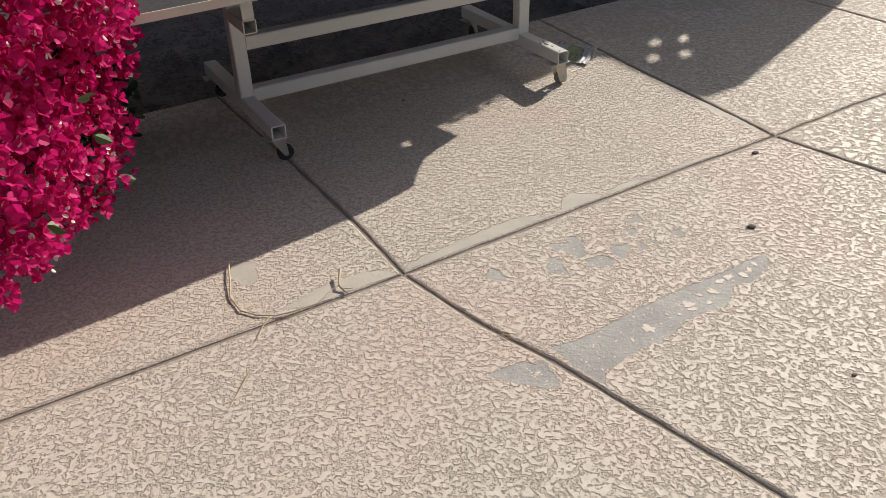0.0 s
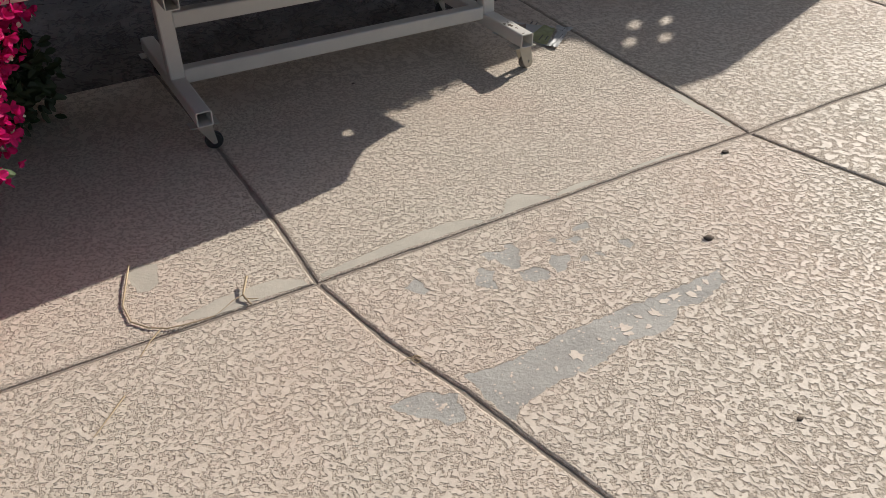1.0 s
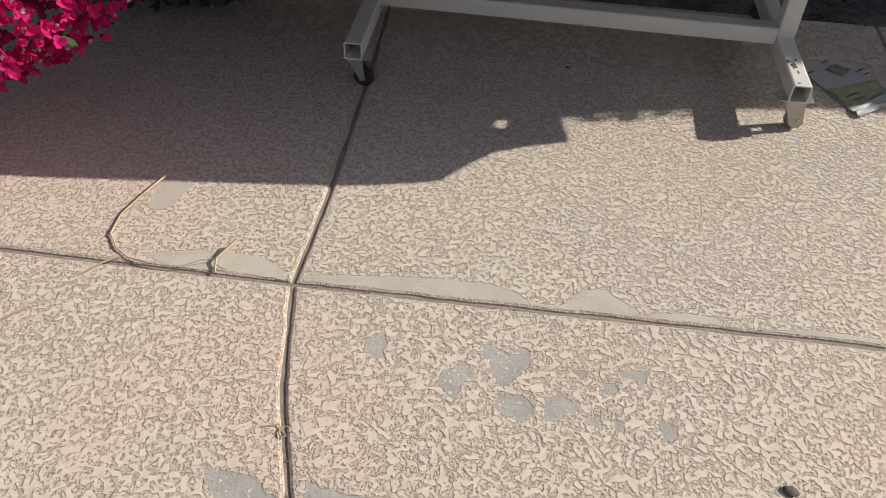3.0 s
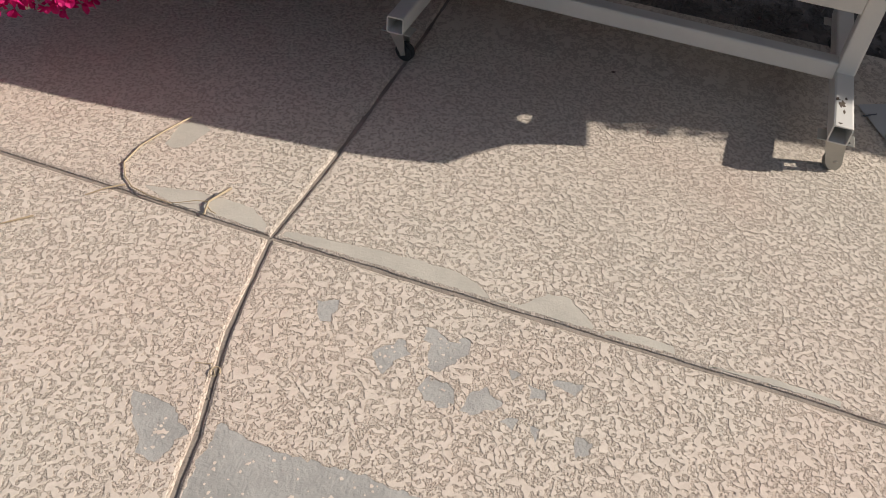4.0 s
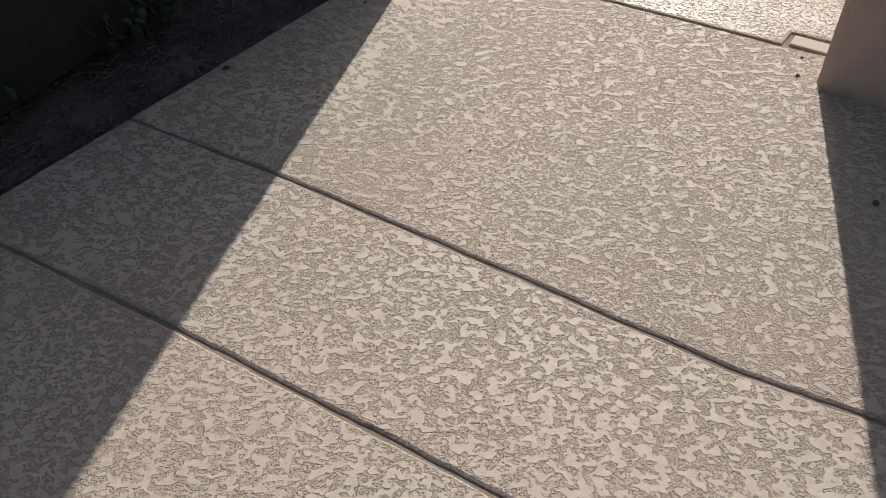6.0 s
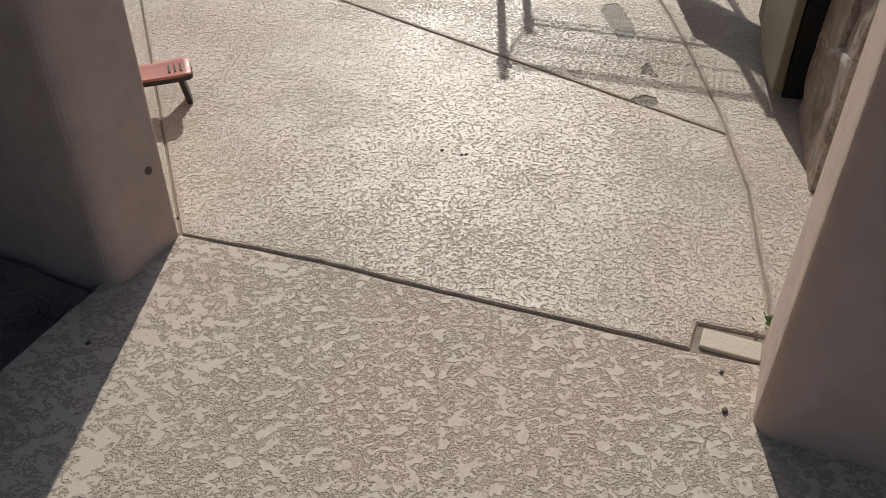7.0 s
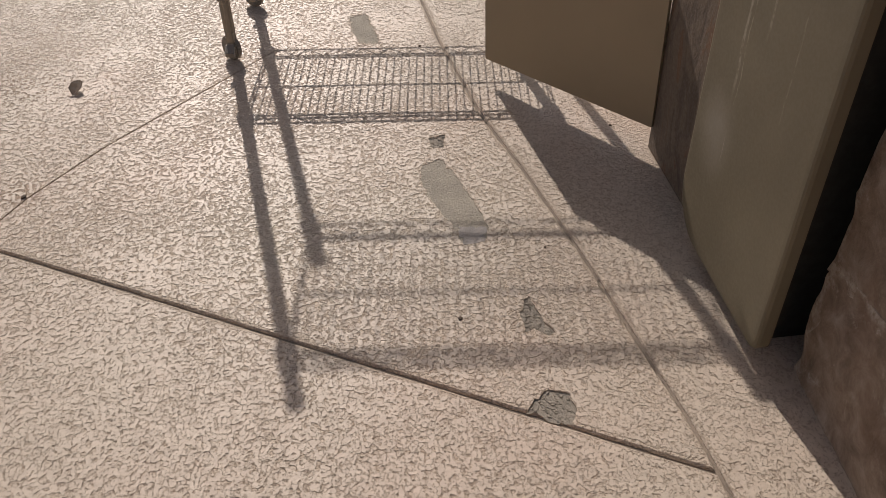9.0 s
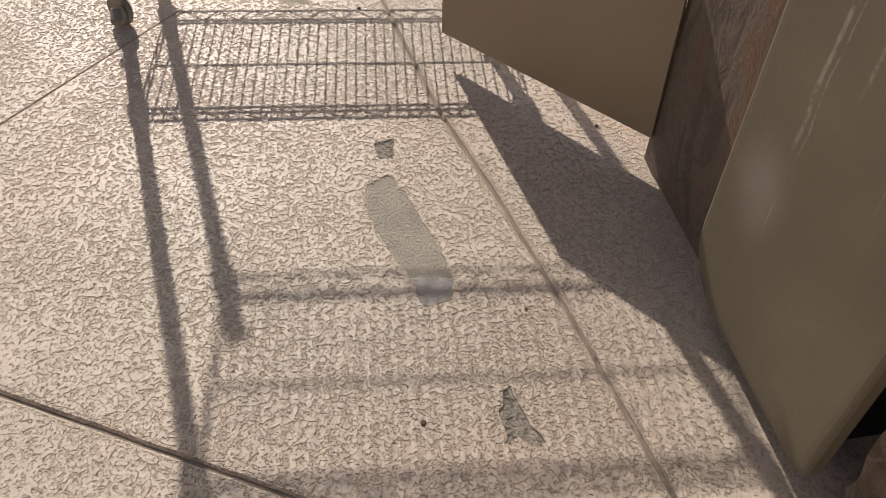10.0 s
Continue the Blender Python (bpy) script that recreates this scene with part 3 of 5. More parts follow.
for cx, cy, w, l, sd in ((1.254, 0.955, 0.010, 0.022, 1), (1.242, 0.978, 0.006, 0.012, 2), (1.260, 0.918, 0.004, 0.012, 3), (1.264, 0.988, 0.005, 0.008, 4), (1.250, 0.855, 0.006, 0.004, 5)):
    rnd = random.Random(sd)
    ring = [(cx + w * math.cos(t) * rnd.uniform(0.4, 1.2), cy + l * math.sin(t) * rnd.uniform(0.4, 1.2)) for t in (2 * math.pi * q / 12 for q in range(12))]
    part("rust_stain", flat_plate(ring, [], ZF + TW / 2 - 0.001, ZF + TW / 2 + 0.0004), M_RUST, foot_end, "brown rust stain")
for dy in (-0.014, 0.014):
    bm = bmesh.new()
    add_rod(bm, (1.254 + 0.040, 0.840 + 0.034 + dy, ZF - TW / 2 - 0.001), (1.254 + 0.040, 0.840 + 0.034 + dy, ZF - TW / 2 + 0.0006), 0.004, sides=10)
    part("bolt_hole", bm, M_RUBBER, foot_end, "dark bolt hole in the caster plate")
for name, z in (("lower_rail", 0.155), ("upper_rail", 0.362)):
    tube_part(name, (FEET[0][0] + TW / 2, FEET[0][2], z), (FEET[1][0] - TW / 2, FEET[1][2], z))

TOP = [(-0.85, 0.625), (0.04, 0.656), (0.37, 0.679), (0.68, 0.718), (1.06, 0.763), (1.21, 0.788), (1.355, 0.826), (1.415, 0.905), (1.49, 0.982), (1.594, 1.030), (1.692, 1.066),
       (1.664, 1.194), (1.60, 1.66), (-0.85, 1.66)]


hole = [(1.520 + 0.045 * math.cos(a), 1.126 + 0.026 * math.sin(a) + 0.012 * math.cos(a)) for a in (2 * math.pi * k / 12 for k in range(12))]
part("tabletop", flat_plate(TOP, [hole], 0.671, 0.695), M_DARKTOP, table, "dark weathered tabletop board")
bm = bmesh.new()
for a, b in zip(TOP[:11], TOP[1:12]):
    a, b = Vector((*a, 0.681)), Vector((*b, 0.681))
    d = (b - a).normalized()
    nrm = Vector((d.y, -d.x, 0)) * 0.004
    q = [a + nrm, b + nrm, b, a]
    lo = [bm.verts.new(v + Vector((0, 0, -0.011))) for v in q]
    hi = [bm.verts.new(v + Vector((0, 0, 0.016))) for v in q]
    bm.faces.new(lo[::-1]), bm.faces.new(hi)
    for k in range(4):
        bm.faces.new((lo[k], lo[(k + 1) % 4], hi[(k + 1) % 4], hi[k]))
part("edge_band", bm, M_CREAM, table, "cream edge banding")

# ---------- bougainvillea ----------


def raw_mesh(name, verts, faces, material, parent=None, label="", smooth=False):
    me = bpy.data.meshes.new(name)
    me.from_pydata(verts, [], faces)
    me.update()
    if smooth:
        me.shade_smooth()
    me.materials.append(material)
    ob = new(name, me)
    if parent is not None:
        ob.parent = parent
    if label:
        ob["label"] = label
    return ob


def petal(verts, faces, c, out, side, length, width, curl):
    """One pointed, cupped papery blade from c along out."""
    up = out.cross(side).normalized()
    b = len(verts)
    for u, w, h in ((0, 0.25, 0), (0.38, 1.0, 0.25), (0.78, 0.85, 0.5), (1.0, 0.16, 0.5)):
        for s in (-1, 0, 1):
            p = c + out * (u * length) + side * (s * w * width / 2) + up * (h * curl * length + (0.18 * width if s else 0) * w)
            verts.append(p[:])
    for r in range(3):
        for k in range(2):
            a = b + 3 * r + k
            faces.append((a, a + 1, a + 4, a + 3))


def rand_dir(rnd):
    while True:
        v = Vector((rnd.uniform(-1, 1), rnd.uniform(-1, 1), rnd.uniform(-1, 1)))
        if 0.1 < v.length < 1:
            return v.normalized()


def bougainvillea(root, lobes, seed=3, count=9800):
    rnd = random.Random(seed)
    bush = thing("bougainvillea", "bougainvillea bush in full magenta bloom beside the deck", "shrub", root)
    inv = Vector(root)
    tw = bmesh.new()
    for c, r in lobes:
        for k in range(7):
            end = Vector(c) + Vector((rand_dir(rnd).x * r[0], rand_dir(rnd).y * r[1], rand_dir(rnd).z * r[2])) * 0.8 - inv
            mid = end * 0.5 + Vector((0, 0, 0.35))
            pts = [(1 - t) ** 2 * Vector((rnd.uniform(-.05, .05), rnd.uniform(-.05, .05), 0)) + 2 * t * (1 - t) * mid + t * t * end for t in (0, .2, .4, .6, .8, 1)]
            add_tube(tw, pts, 0.016, 6, 0.2)
    part("branches", tw, M_BARK, bush, "woody arching stems")
    bv, bf, lv, lf, fv, ff = [], [], [], [], [], []
    weights = [r[0] * r[1] * r[2] for c, r in lobes]
    for n in range(count):
        c, r = rnd.choices(lobes, weights)[0]
        d = rand_dir(rnd)
        rad = rnd.uniform(0.62, 1.0) ** 0.5
        wob = 1 + 0.22 * noise.noise(Vector((d.x * 2.3 + c[0], d.y * 2.3, d.z * 2.3)) * 2)
        p = Vector([c[i] + d[i] * r[i] * rad * wob for i in range(3)])
        if p.z < 0.12:
            continue
        p -= inv
        out = (d + 0.7 * rand_dir(rnd) + Vector((0, 0, 0.15))).normalized()
        if rnd.random() < 0.009:
            for k in range(2):
                side = out.cross(rand_dir(rnd)).normalized()
                petal(lv, lf, p, (out + 0.6 * side).normalized(), side.cross(out).normalized(), rnd.uniform(.035, .055), rnd.uniform(.02, .032), rnd.uniform(-.3, .3))
            continue
        a0 = rnd.uniform(0, 6.28)
        u = out.orthogonal().normalized()
        v = out.cross(u)
        size = rnd.uniform(0.015, 0.026)
        for k in range(3):
            a = a0 + k * 2.09
            rd = u * math.cos(a) + v * math.sin(a)
            petal(bv, bf, p, (rd + out * rnd.uniform(0.4, 0.9)).normalized(), out.cross(rd).normalized(), size * rnd.uniform(1.0, 1.35), size * rnd.uniform(0.9, 1.15), rnd.uniform(0.1, 0.5))
        if rnd.random() < 0.18:
            for k in range(rnd.choice((1, 2, 3))):
                petal(fv, ff, p + out * 0.014 + u * rnd.uniform(-.006, .006), (out + 0.3 * rand_dir(rnd)).normalized(), u, 0.014, 0.008, 0.0)
    tagged(raw_mesh("bract_mass", bv, bf, M_BRACT, bush, "papery magenta bracts"), kind="stuff")
    tagged(raw_mesh("leaf_mass", lv, lf, M_LEAF, bush, "small green leaves"), kind="stuff")
    tagged(raw_mesh("floret_mass", fv, ff, M_FLORET, bush, "tiny cream florets"), kind="stuff")
    # added leaf clump whose dark colour stands for the deep shade below the bush
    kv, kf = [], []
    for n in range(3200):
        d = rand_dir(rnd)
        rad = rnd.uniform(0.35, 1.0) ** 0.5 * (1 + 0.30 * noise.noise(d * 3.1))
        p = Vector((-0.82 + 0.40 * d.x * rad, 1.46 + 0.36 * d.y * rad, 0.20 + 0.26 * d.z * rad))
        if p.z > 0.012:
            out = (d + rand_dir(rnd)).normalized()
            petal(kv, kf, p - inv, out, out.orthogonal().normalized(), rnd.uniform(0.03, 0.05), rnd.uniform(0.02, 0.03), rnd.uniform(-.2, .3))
    tagged(raw_mesh("shade_leaves", kv, kf, M_HEDGE_SHADE, bush, "added low leaves coloured dark to stand for the shade under the bush"), kind="stuff")
    return bush


# the shrub's leaf green, also the painted shade of the bougainvillea's low clump
M_HEDGE_SHADE = plain("hedge_shade_leaf", (0.035, 0.055, 0.02), 0.55, grain=40, relief=0.001, vary=0.4)
M_FLORET = plain("cream_floret", (0.75, 0.68, 0.55), 0.6, grain=60, relief=0.0005)
bougainvillea((-1.25, 1.75, -0.02), [((-0.865, 0.75, 0.78), (0.40, 0.46, 0.46)), ((-1.08, 0.26, 0.58), (0.36, 0.40, 0.34)), ((-1.22, 1.35, 0.78), (0.5, 0.5, 0.5)),
                                     ((-0.805, 0.47, 1.00), (0.36, 0.4, 0.34)), ((-0.93, 0.58, 0.44), (0.34, 0.38, 0.30))])


# near-black colour stands for the shade deep between the leaves
M_HEDGE_CORE = plain("hedge_shade_core", (0.016, 0.020, 0.010), 0.9, grain=70, relief=0.02, vary=0.5)


def shrub(root, radii, turn, seed=5, count=9000):
    """A dense clipped evergreen, unseen, added to cast a straight-edged shadow on the deck."""
    rnd = random.Random(seed)
    bush = thing("shrub", "unseen dark green box-clipped shrub added in the bed to shade the deck", "shrub", root, turn)
    tw = bmesh.new()
    for k in range(14):
        d = rand_dir(rnd)
        add_tube(tw, [(0, 0, 0), (d.x * radii[0] * .25, d.y * radii[1] * .25, radii[2] * .4), (d.x * radii[0] * .7, d.y * radii[1] * .7, radii[2] * (.75 + .5 * d.z))], 0.02, 6, 0.25)
    part("branches", tw, M_BARK, bush)
    lv, lf = [], []
    for n in range(count):
        d = rand_dir(rnd)
        d = Vector([math.copysign(abs(q) ** 0.24, q) for q in d])
        rad = rnd.uniform(0.6, 0.98) ** 0.5 * (1 + 0.03 * noise.noise(d * 3))
        p = Vector((d.x * radii[0] * rad, d.y * radii[1] * rad, radii[2] * (1.0 + 0.95 * d.z * rad)))
        out = (d + rand_dir(rnd)).normalized()
        side = out.orthogonal().normalized()
        petal(lv, lf, p, out, side, rnd.uniform(0.03, 0.05), rnd.uniform(0.02, 0.03), rnd.uniform(-.2, .3))
    raw_mesh("foliage", lv, lf, M_HEDGE_SHADE, bush, "small dark green leaves")
    # solid core added to stop sunlight; its dark colour stands for inner shade
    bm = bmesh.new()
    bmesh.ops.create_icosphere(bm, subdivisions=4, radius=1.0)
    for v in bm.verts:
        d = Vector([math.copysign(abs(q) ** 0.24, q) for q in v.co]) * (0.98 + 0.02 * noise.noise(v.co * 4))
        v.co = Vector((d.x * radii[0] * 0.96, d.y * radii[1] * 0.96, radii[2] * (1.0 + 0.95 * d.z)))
    part("shade_core", bm, M_HEDGE_CORE, bush)
    return bush


# placed and sized so that its shadow edge falls across the deck
shrub((3.38, 2.315, -0.02), (0.75, 0.615, 0.804), 10.8)

# ---------- wire shelf ----------
SH_AT = (7.885, 1.562, 0)
SH_W, SH_D = 0.985, 0.462
shelf_unit = thing("wire_shelf", "two-tier chrome wire shelf unit on casters", "shelf", SH_AT, 0)
SHM = pose(0, 0, 0, 0, 0, 5.0)


def sh(x, y, z):
    return SHM @ Vector((x, -y, z))


for px in (0, SH_D):
    for py in (0, SH_W):
        bm = bmesh.new()
        add_rod(bm, sh(px, py, 0.11), sh(px, py, 0.955), 0.019, sides=12)
        add_rod(bm, sh(px, py, 0.955), sh(px, py, 0.963), 0.022, sides=12)
        post = part("post", bm, M_WIRE, shelf_unit, smooth=False)
        for z in (0.253, 0.885):
            bm = bmesh.new()
            add_rod(bm, sh(px, py, z - 0.022), sh(px, py, z + 0.02), 0.028, 0.024, sides=12)
            part("collar", bm, M_WIRE, post)
        cst = part("caster", box((-0.018, -0.014, 0.075), (0.018, 0.014, 0.115), 0.003, Matrix.Translation(sh(px, py, 0))), M_WIRE, shelf_unit)
        bm = bmesh.new()
        bmesh.ops.create_cone(bm, cap_ends=True, segments=20, radius1=0.045, radius2=0.045, depth=0.026, matrix=Matrix.Translation(sh(px, py, 0) + Vector((0.012, 0.008, 0.045))) @ pose(0, 0, 0, 90, 0, 55 + 30 * px))
        bmesh.ops.bevel(bm, geom=[e for e in bm.edges if abs(e.calc_face_angle(0)) > 1], offset=0.006, segments=2, affect="EDGES")
        part("wheel", bm, M_GREYWHEEL, cst, "grey worn wheel")
        bm = bmesh.new()
        add_box(bm, (-0.055, -0.016, 0.082), (-0.008, 0.016, 0.102), 0.006, Matrix.Translation(sh(px, py, 0)) @ pose(0, 0, 0, 0, -25, 10))
        part("brake_pedal", bm, M_GREYWHEEL, cst)
for z in (0.238, 0.870):
    corners = [(0, 0), (0, SH_W), (SH_D, SH_W), (SH_D, 0), (0, 0)]
    tier = bmesh.new()
    add_tube(tier, [sh(*c, z + 0.030) for c in corners], 0.0036, 8)
    tier_ob = part("tier", tier, M_WIRE, shelf_unit)
    low = bmesh.new()
    add_tube(low, [sh(*c, z) for c in corners], 0.0032, 8)
    part("lower_rim", low, M_WIRE, tier_ob)
    for px in (0.022, SH_D / 2, SH_D - 0.022):
        bm = bmesh.new()
        add_rod(bm, sh(px, 0, z + 0.026), sh(px, SH_W, z + 0.026), 0.0036, sides=6)
        part("cross_bar", bm, M_WIRE, tier_ob)
    zig = bmesh.new()
    n = 20
    for px in (0, SH_D):
        for k in range(n):
            y0, y1 = SH_W * (k + 0.0) / n, SH_W * (k + 1) / n
            za, zb = (z, z + 0.030) if k % 2 else (z + 0.030, z)
            add_rod(zig, sh(px, y0, za), sh(px, y1, zb), 0.0025, sides=5)
    for py in (0, SH_W):
        for k in range(8):
            za, zb = (z, z + 0.030) if k % 2 else (z + 0.030, z)
            add_rod(zig, sh(SH_D * k / 8, py, za), sh(SH_D * (k + 1) / 8, py, zb), 0.0025, sides=5)
    part("truss_wire", zig, M_WIRE, tier_ob)
    for k in range(1, 37):
        bm = bmesh.new()
        add_rod(bm, sh(0, SH_W * k / 37, z + 0.0335), sh(SH_D, SH_W * k / 37, z + 0.0335), 0.0022, sides=5)
        part("wire", bm, M_WIRE, tier_ob)

# ---------- sheet-metal cabinet with an open door ----------
def flaking_rust():
    """Brown painted steel with rust bleeding through in tall patches."""
    m, nt, p = shader("flaking_rust")
    vec = coords(nt)
    tall = nt.nodes.new("ShaderNodeMapping")
    tall.inputs["Scale"].default_value = (1.0, 1.0, 0.4)
    nt.links.new(vec, tall.inputs[0])
    patch, fine = noise_tex(nt, 9, 6, 0.65, 1.2, tall.outputs[0]), noise_tex(nt, 90, 5, 0.7, 0, vec)
    col = mix(nt, mapped(nt, patch, 0.42, 0.50), (0.105, 0.082, 0.064), (0.165, 0.128, 0.098))
    col = mix(nt, mapped(nt, patch, 0.56, 0.62, 0, 0.7), col, (0.19, 0.095, 0.05))
    col = mix(nt, mapped(nt, patch, 0.66, 0.70, 0, 0.8), col, (0.30, 0.26, 0.21))
    nt.links.new(mix(nt, calc(nt, "MULTIPLY", fine, 0.4), col, (0.08, 0.06, 0.045)), p.inputs["Base Color"])
    nt.links.new(mapped(nt, fine, 0.3, 0.7, 0.55, 0.8), p.inputs["Roughness"])
    bump(nt, p, calc(nt, "ADD", patch, calc(nt, "MULTIPLY", fine, 0.2)), 0.7, 0.008)
    return m


M_JAMB = flaking_rust()
# near-black colour painted in for the shade between cabinet and pier
M_GAP_SHADE = plain("gap_shade_black", (0.030, 0.026, 0.022), 0.8, grain=40, relief=0.002)
CAB = pose(6.576, -0.076, 0, 0, 0, 11.5)
cab = thing("metal_cabinet", "old tan sheet-metal cabinet with one low door open", "cabinet", (6.576, -0.076, 0), 11.5)
part("body", box((0.05, -0.70, 0.0), (0.862, 0.0, 1.15), 0.006), M_JAMB, cab, "rusty brown cabinet body")
# thin added panel that makes the gap beside the pier read as dark shade
part("gap_shade", box((0.040, -0.70, 0.0), (0.048, 0.078, 1.15), 0.002), M_GAP_SHADE, cab, "near-black panel standing in for the shade in the gap")


def door_leaf(w, h, t, r, low=0.0):
    """A pressed door: rounded corners, folded rim; from the origin along +x, thickness in y."""
    outline = []
    low = max(low, r)
    for cx, cz, a0, q in ((w - r, h - r, 0, r), (r, h - r, 90, r), (low, low, 180, low), (w - r, r, 270, r)):
        for k in range(9):
            a = radians(a0 + 11.25 * k)
            outline.append((cx + q * math.cos(a), cz + q * math.sin(a)))
    bm = bmesh.new()
    rows = []
    for y, d in ((t, 0), (0.008, 0), (0.002, 0.003), (0, 0.009), (-0.0005, 0.02)):
        mx, mz = w / 2, h / 2
        rows.append([bm.verts.new((x + math.copysign(min(d, abs(x - mx)), mx - x), y, z + math.copysign(min(d, abs(z - mz)), mz - z))) for x, z in outline])
    n = len(outline)
    for u, v in zip(rows, rows[1:]):
        for k in range(n):
            bm.faces.new((u[k], u[(k + 1) % n], v[(k + 1) % n], v[k]))
    bm.faces.new(rows[0])
    bm.faces.new(rows[-1])
    return bm


bm = door_leaf(0.494, 1.09, 0.03, 0.035, 0.13)
bmesh.ops.transform(bm, matrix=Matrix.Translation((0.45, 0.135, 0.047)) @ pose(0, 0, 0, 0, 0, 180), verts=bm.verts)
part("jamb", box((0.06, 0.0, 0.004), (0.840, 0.075, 1.13), 0.004), M_JAMB, cab)
part("door", bm, M_GALV, cab, "scratched weathered metal door leaf")
hinge, free = Vector((7.378, 0.154, 0.083)), Vector((7.825, 0.653, 0.066))
d = free - hinge
FLAP = CAB.inverted() @ Matrix.Translation(hinge) @ pose(0, 0, 0, 0, 0, math.degrees(math.atan2(d.y, d.x))) @ pose(0, 0, 0, 0, math.degrees(math.atan2(-d.z, math.hypot(d.x, d.y))), 0)
bm = door_leaf(d.length, 0.42, 0.020, 0.004)
bmesh.ops.transform(bm, matrix=FLAP, verts=bm.verts)
part("flap_door", bm, M_TAN, cab, "open tan enamelled lower door")

# ---------- rock pier ----------


def boulder(lo, hi, seed, rough=0.012, lean=(0.0, 0.0), tilt=0.0):
    """A roughly squared block: flat faces, chipped edges, the top falling by tilt along x."""
    bm = bmesh.new()
    bmesh.ops.create_cube(bm, size=1.0)
    bmesh.ops.subdivide_edges(bm, edges=bm.edges, cuts=27, use_grid_fill=True)
    lo, hi = Vector(lo), Vector(hi)
    c, h = (lo + hi) / 2, (hi - lo) / 2
    s = Vector((seed * 3.7, seed * 1.3, 0))
    for v in bm.verts:
        q = v.co * 2
        p = Vector([c[i] + q[i] * h[i] for i in range(3)])
        near = sorted(abs(q[i]) for i in range(3))
        ball = q.normalized()
        chip = max(0.0, near[1] - 0.90) / 0.10 * (0.006 + 0.020 * abs(noise.noise(p * 11 + s)))
        d = noise.fractal(p * 6 + s, 1.0, 2.0, 5) * rough - abs(noise.noise(p * 4 + s * 2)) * rough * 0.9
        flat = Vector([q[i] if abs(q[i]) > 0.98 else 0.0 for i in range(3)]).normalized()
        p += flat * d - ball * chip
        t = (p.z - lo.z) / (hi.z - lo.z)
        p.x += lean[0] * t
        p.y += lean[1] * t
        p.z += tilt * (p.x - c.x) * t
        v.co = p
    return bm


pier = thing("rock_pier", "brown natural stone pier of stacked rough squared blocks", "stone pier", (6.2, -0.5, 0))
P0 = Matrix.Translation((-6.2, 0.5, 0))
STONES = [((5.965, -0.75, -0.02), (6.535, -0.086, 0.37), 1, (0.0, 0.0), -0.24), ((5.970, -0.60, 0.36), (6.135, -0.096, 0.68), 2, (0.0, -0.008), -0.30),
          ((6.205, -0.70, 0.27), (6.535, -0.088, 1.32), 3, (0.0, -0.006), 0.0), ((6.120, -0.66, 0.34), (6.225, -0.135, 0.92), 4, (0.0, -0.02), 0.1),
          ((5.985, -0.72, 0.70), (6.20, -0.140, 1.32), 5, (0.0, 0.0), 0.0), ((5.93, -1.5, -0.02), (6.5, -0.72, 0.5), 6, (0, 0), 0), ((5.95, -1.5, 0.46), (6.5, -0.7, 1.3), 7, (0, 0), 0)]
for lo, hi, sd, lean, tilt in STONES:
    bm = boulder(lo, hi, sd, 0.010, lean, tilt)
    for v in bm.verts:
        v.co.y += (v.co.x - 6.2) * 0.128
        v.co = P0 @ v.co
    stone = part("stone", bm, M_ROCK, pier, smooth=True)
    stone.data.set_sharp_from_angle(angle=radians(28))

# ---------- red plastic stool ----------
def stool_top(skirt):
    """A dished, slightly waisted plastic step, or the deep rolled skirt round it."""
    bm = bmesh.new()
    n, m = 20, 10
    grid = []
    for i in range(n + 1):
        u = -1 + 2 * i / n
        half = 0.066 + 0.010 * u * u
        row = []
        for j in range(m + 1):
            v = -1 + 2 * j / m
            row.append(bm.verts.new((0.205 * u * (1 - 0.05 * abs(v) ** 6), half * v * (1 - 0.08 * abs(u) ** 8), 0.127 + 0.010 * u * u - 0.004 * (1 - v * v))))
        grid.append(row)
    for i in range(n):
        for j in range(m):
            bm.faces.new((grid[i][j], grid[i + 1][j], grid[i + 1][j + 1], grid[i][j + 1]))
    rim = [grid[i][0] for i in range(n + 1)] + [grid[n][j] for j in range(1, m + 1)] + [grid[i][m] for i in range(n - 1, -1, -1)] + [grid[0][j] for j in range(m - 1, 0, -1)]
    for out, drop in ((1.02, 0.006), (1.035, 0.022), (1.0, 0.024), (0.96, 0.010)):
        low = [bm.verts.new((v.co.x * out, v.co.y * out, v.co.z - drop)) for v in rim] if out == 1.02 else [bm.verts.new((v.co.x * out / last, v.co.y * out / last, v.co.z - drop + gone)) for v in low_ring]
        ring = rim if out == 1.02 else low_ring
        for k in range(len(ring)):
            bm.faces.new((ring[k], ring[(k + 1) % len(ring)], low[(k + 1) % len(ring)], low[k]))
        if out == 1.02:
            tread = set(bm.faces)
        low_ring, last, gone = low, out, drop
    bmesh.ops.delete(bm, geom=[f for f in bm.faces if (f in tread) == skirt], context="FACES")
    return bm


stool = thing("plastic_stool", "faded red low plastic step stool with dark skirt and legs", "stool", (5.61, 2.145, 0), 130)
part("top", stool_top(False), M_RED, stool, smooth=True)
M_SKIRT = plain("dark_brown_plastic", (0.045, 0.034, 0.030), 0.55, grain=30, relief=0.0006, vary=0.2)
part("skirt", stool_top(True), M_SKIRT, stool, "dark brown skirt", smooth=True)
for k in range(3):
    part("slot", box((-0.178 + 0.020 * k, -0.034, 0.128), (-0.172 + 0.020 * k, 0.030, 0.1352 - 0.0012 * k), 0.001), M_RUBBER, stool, "dark slot in the step")
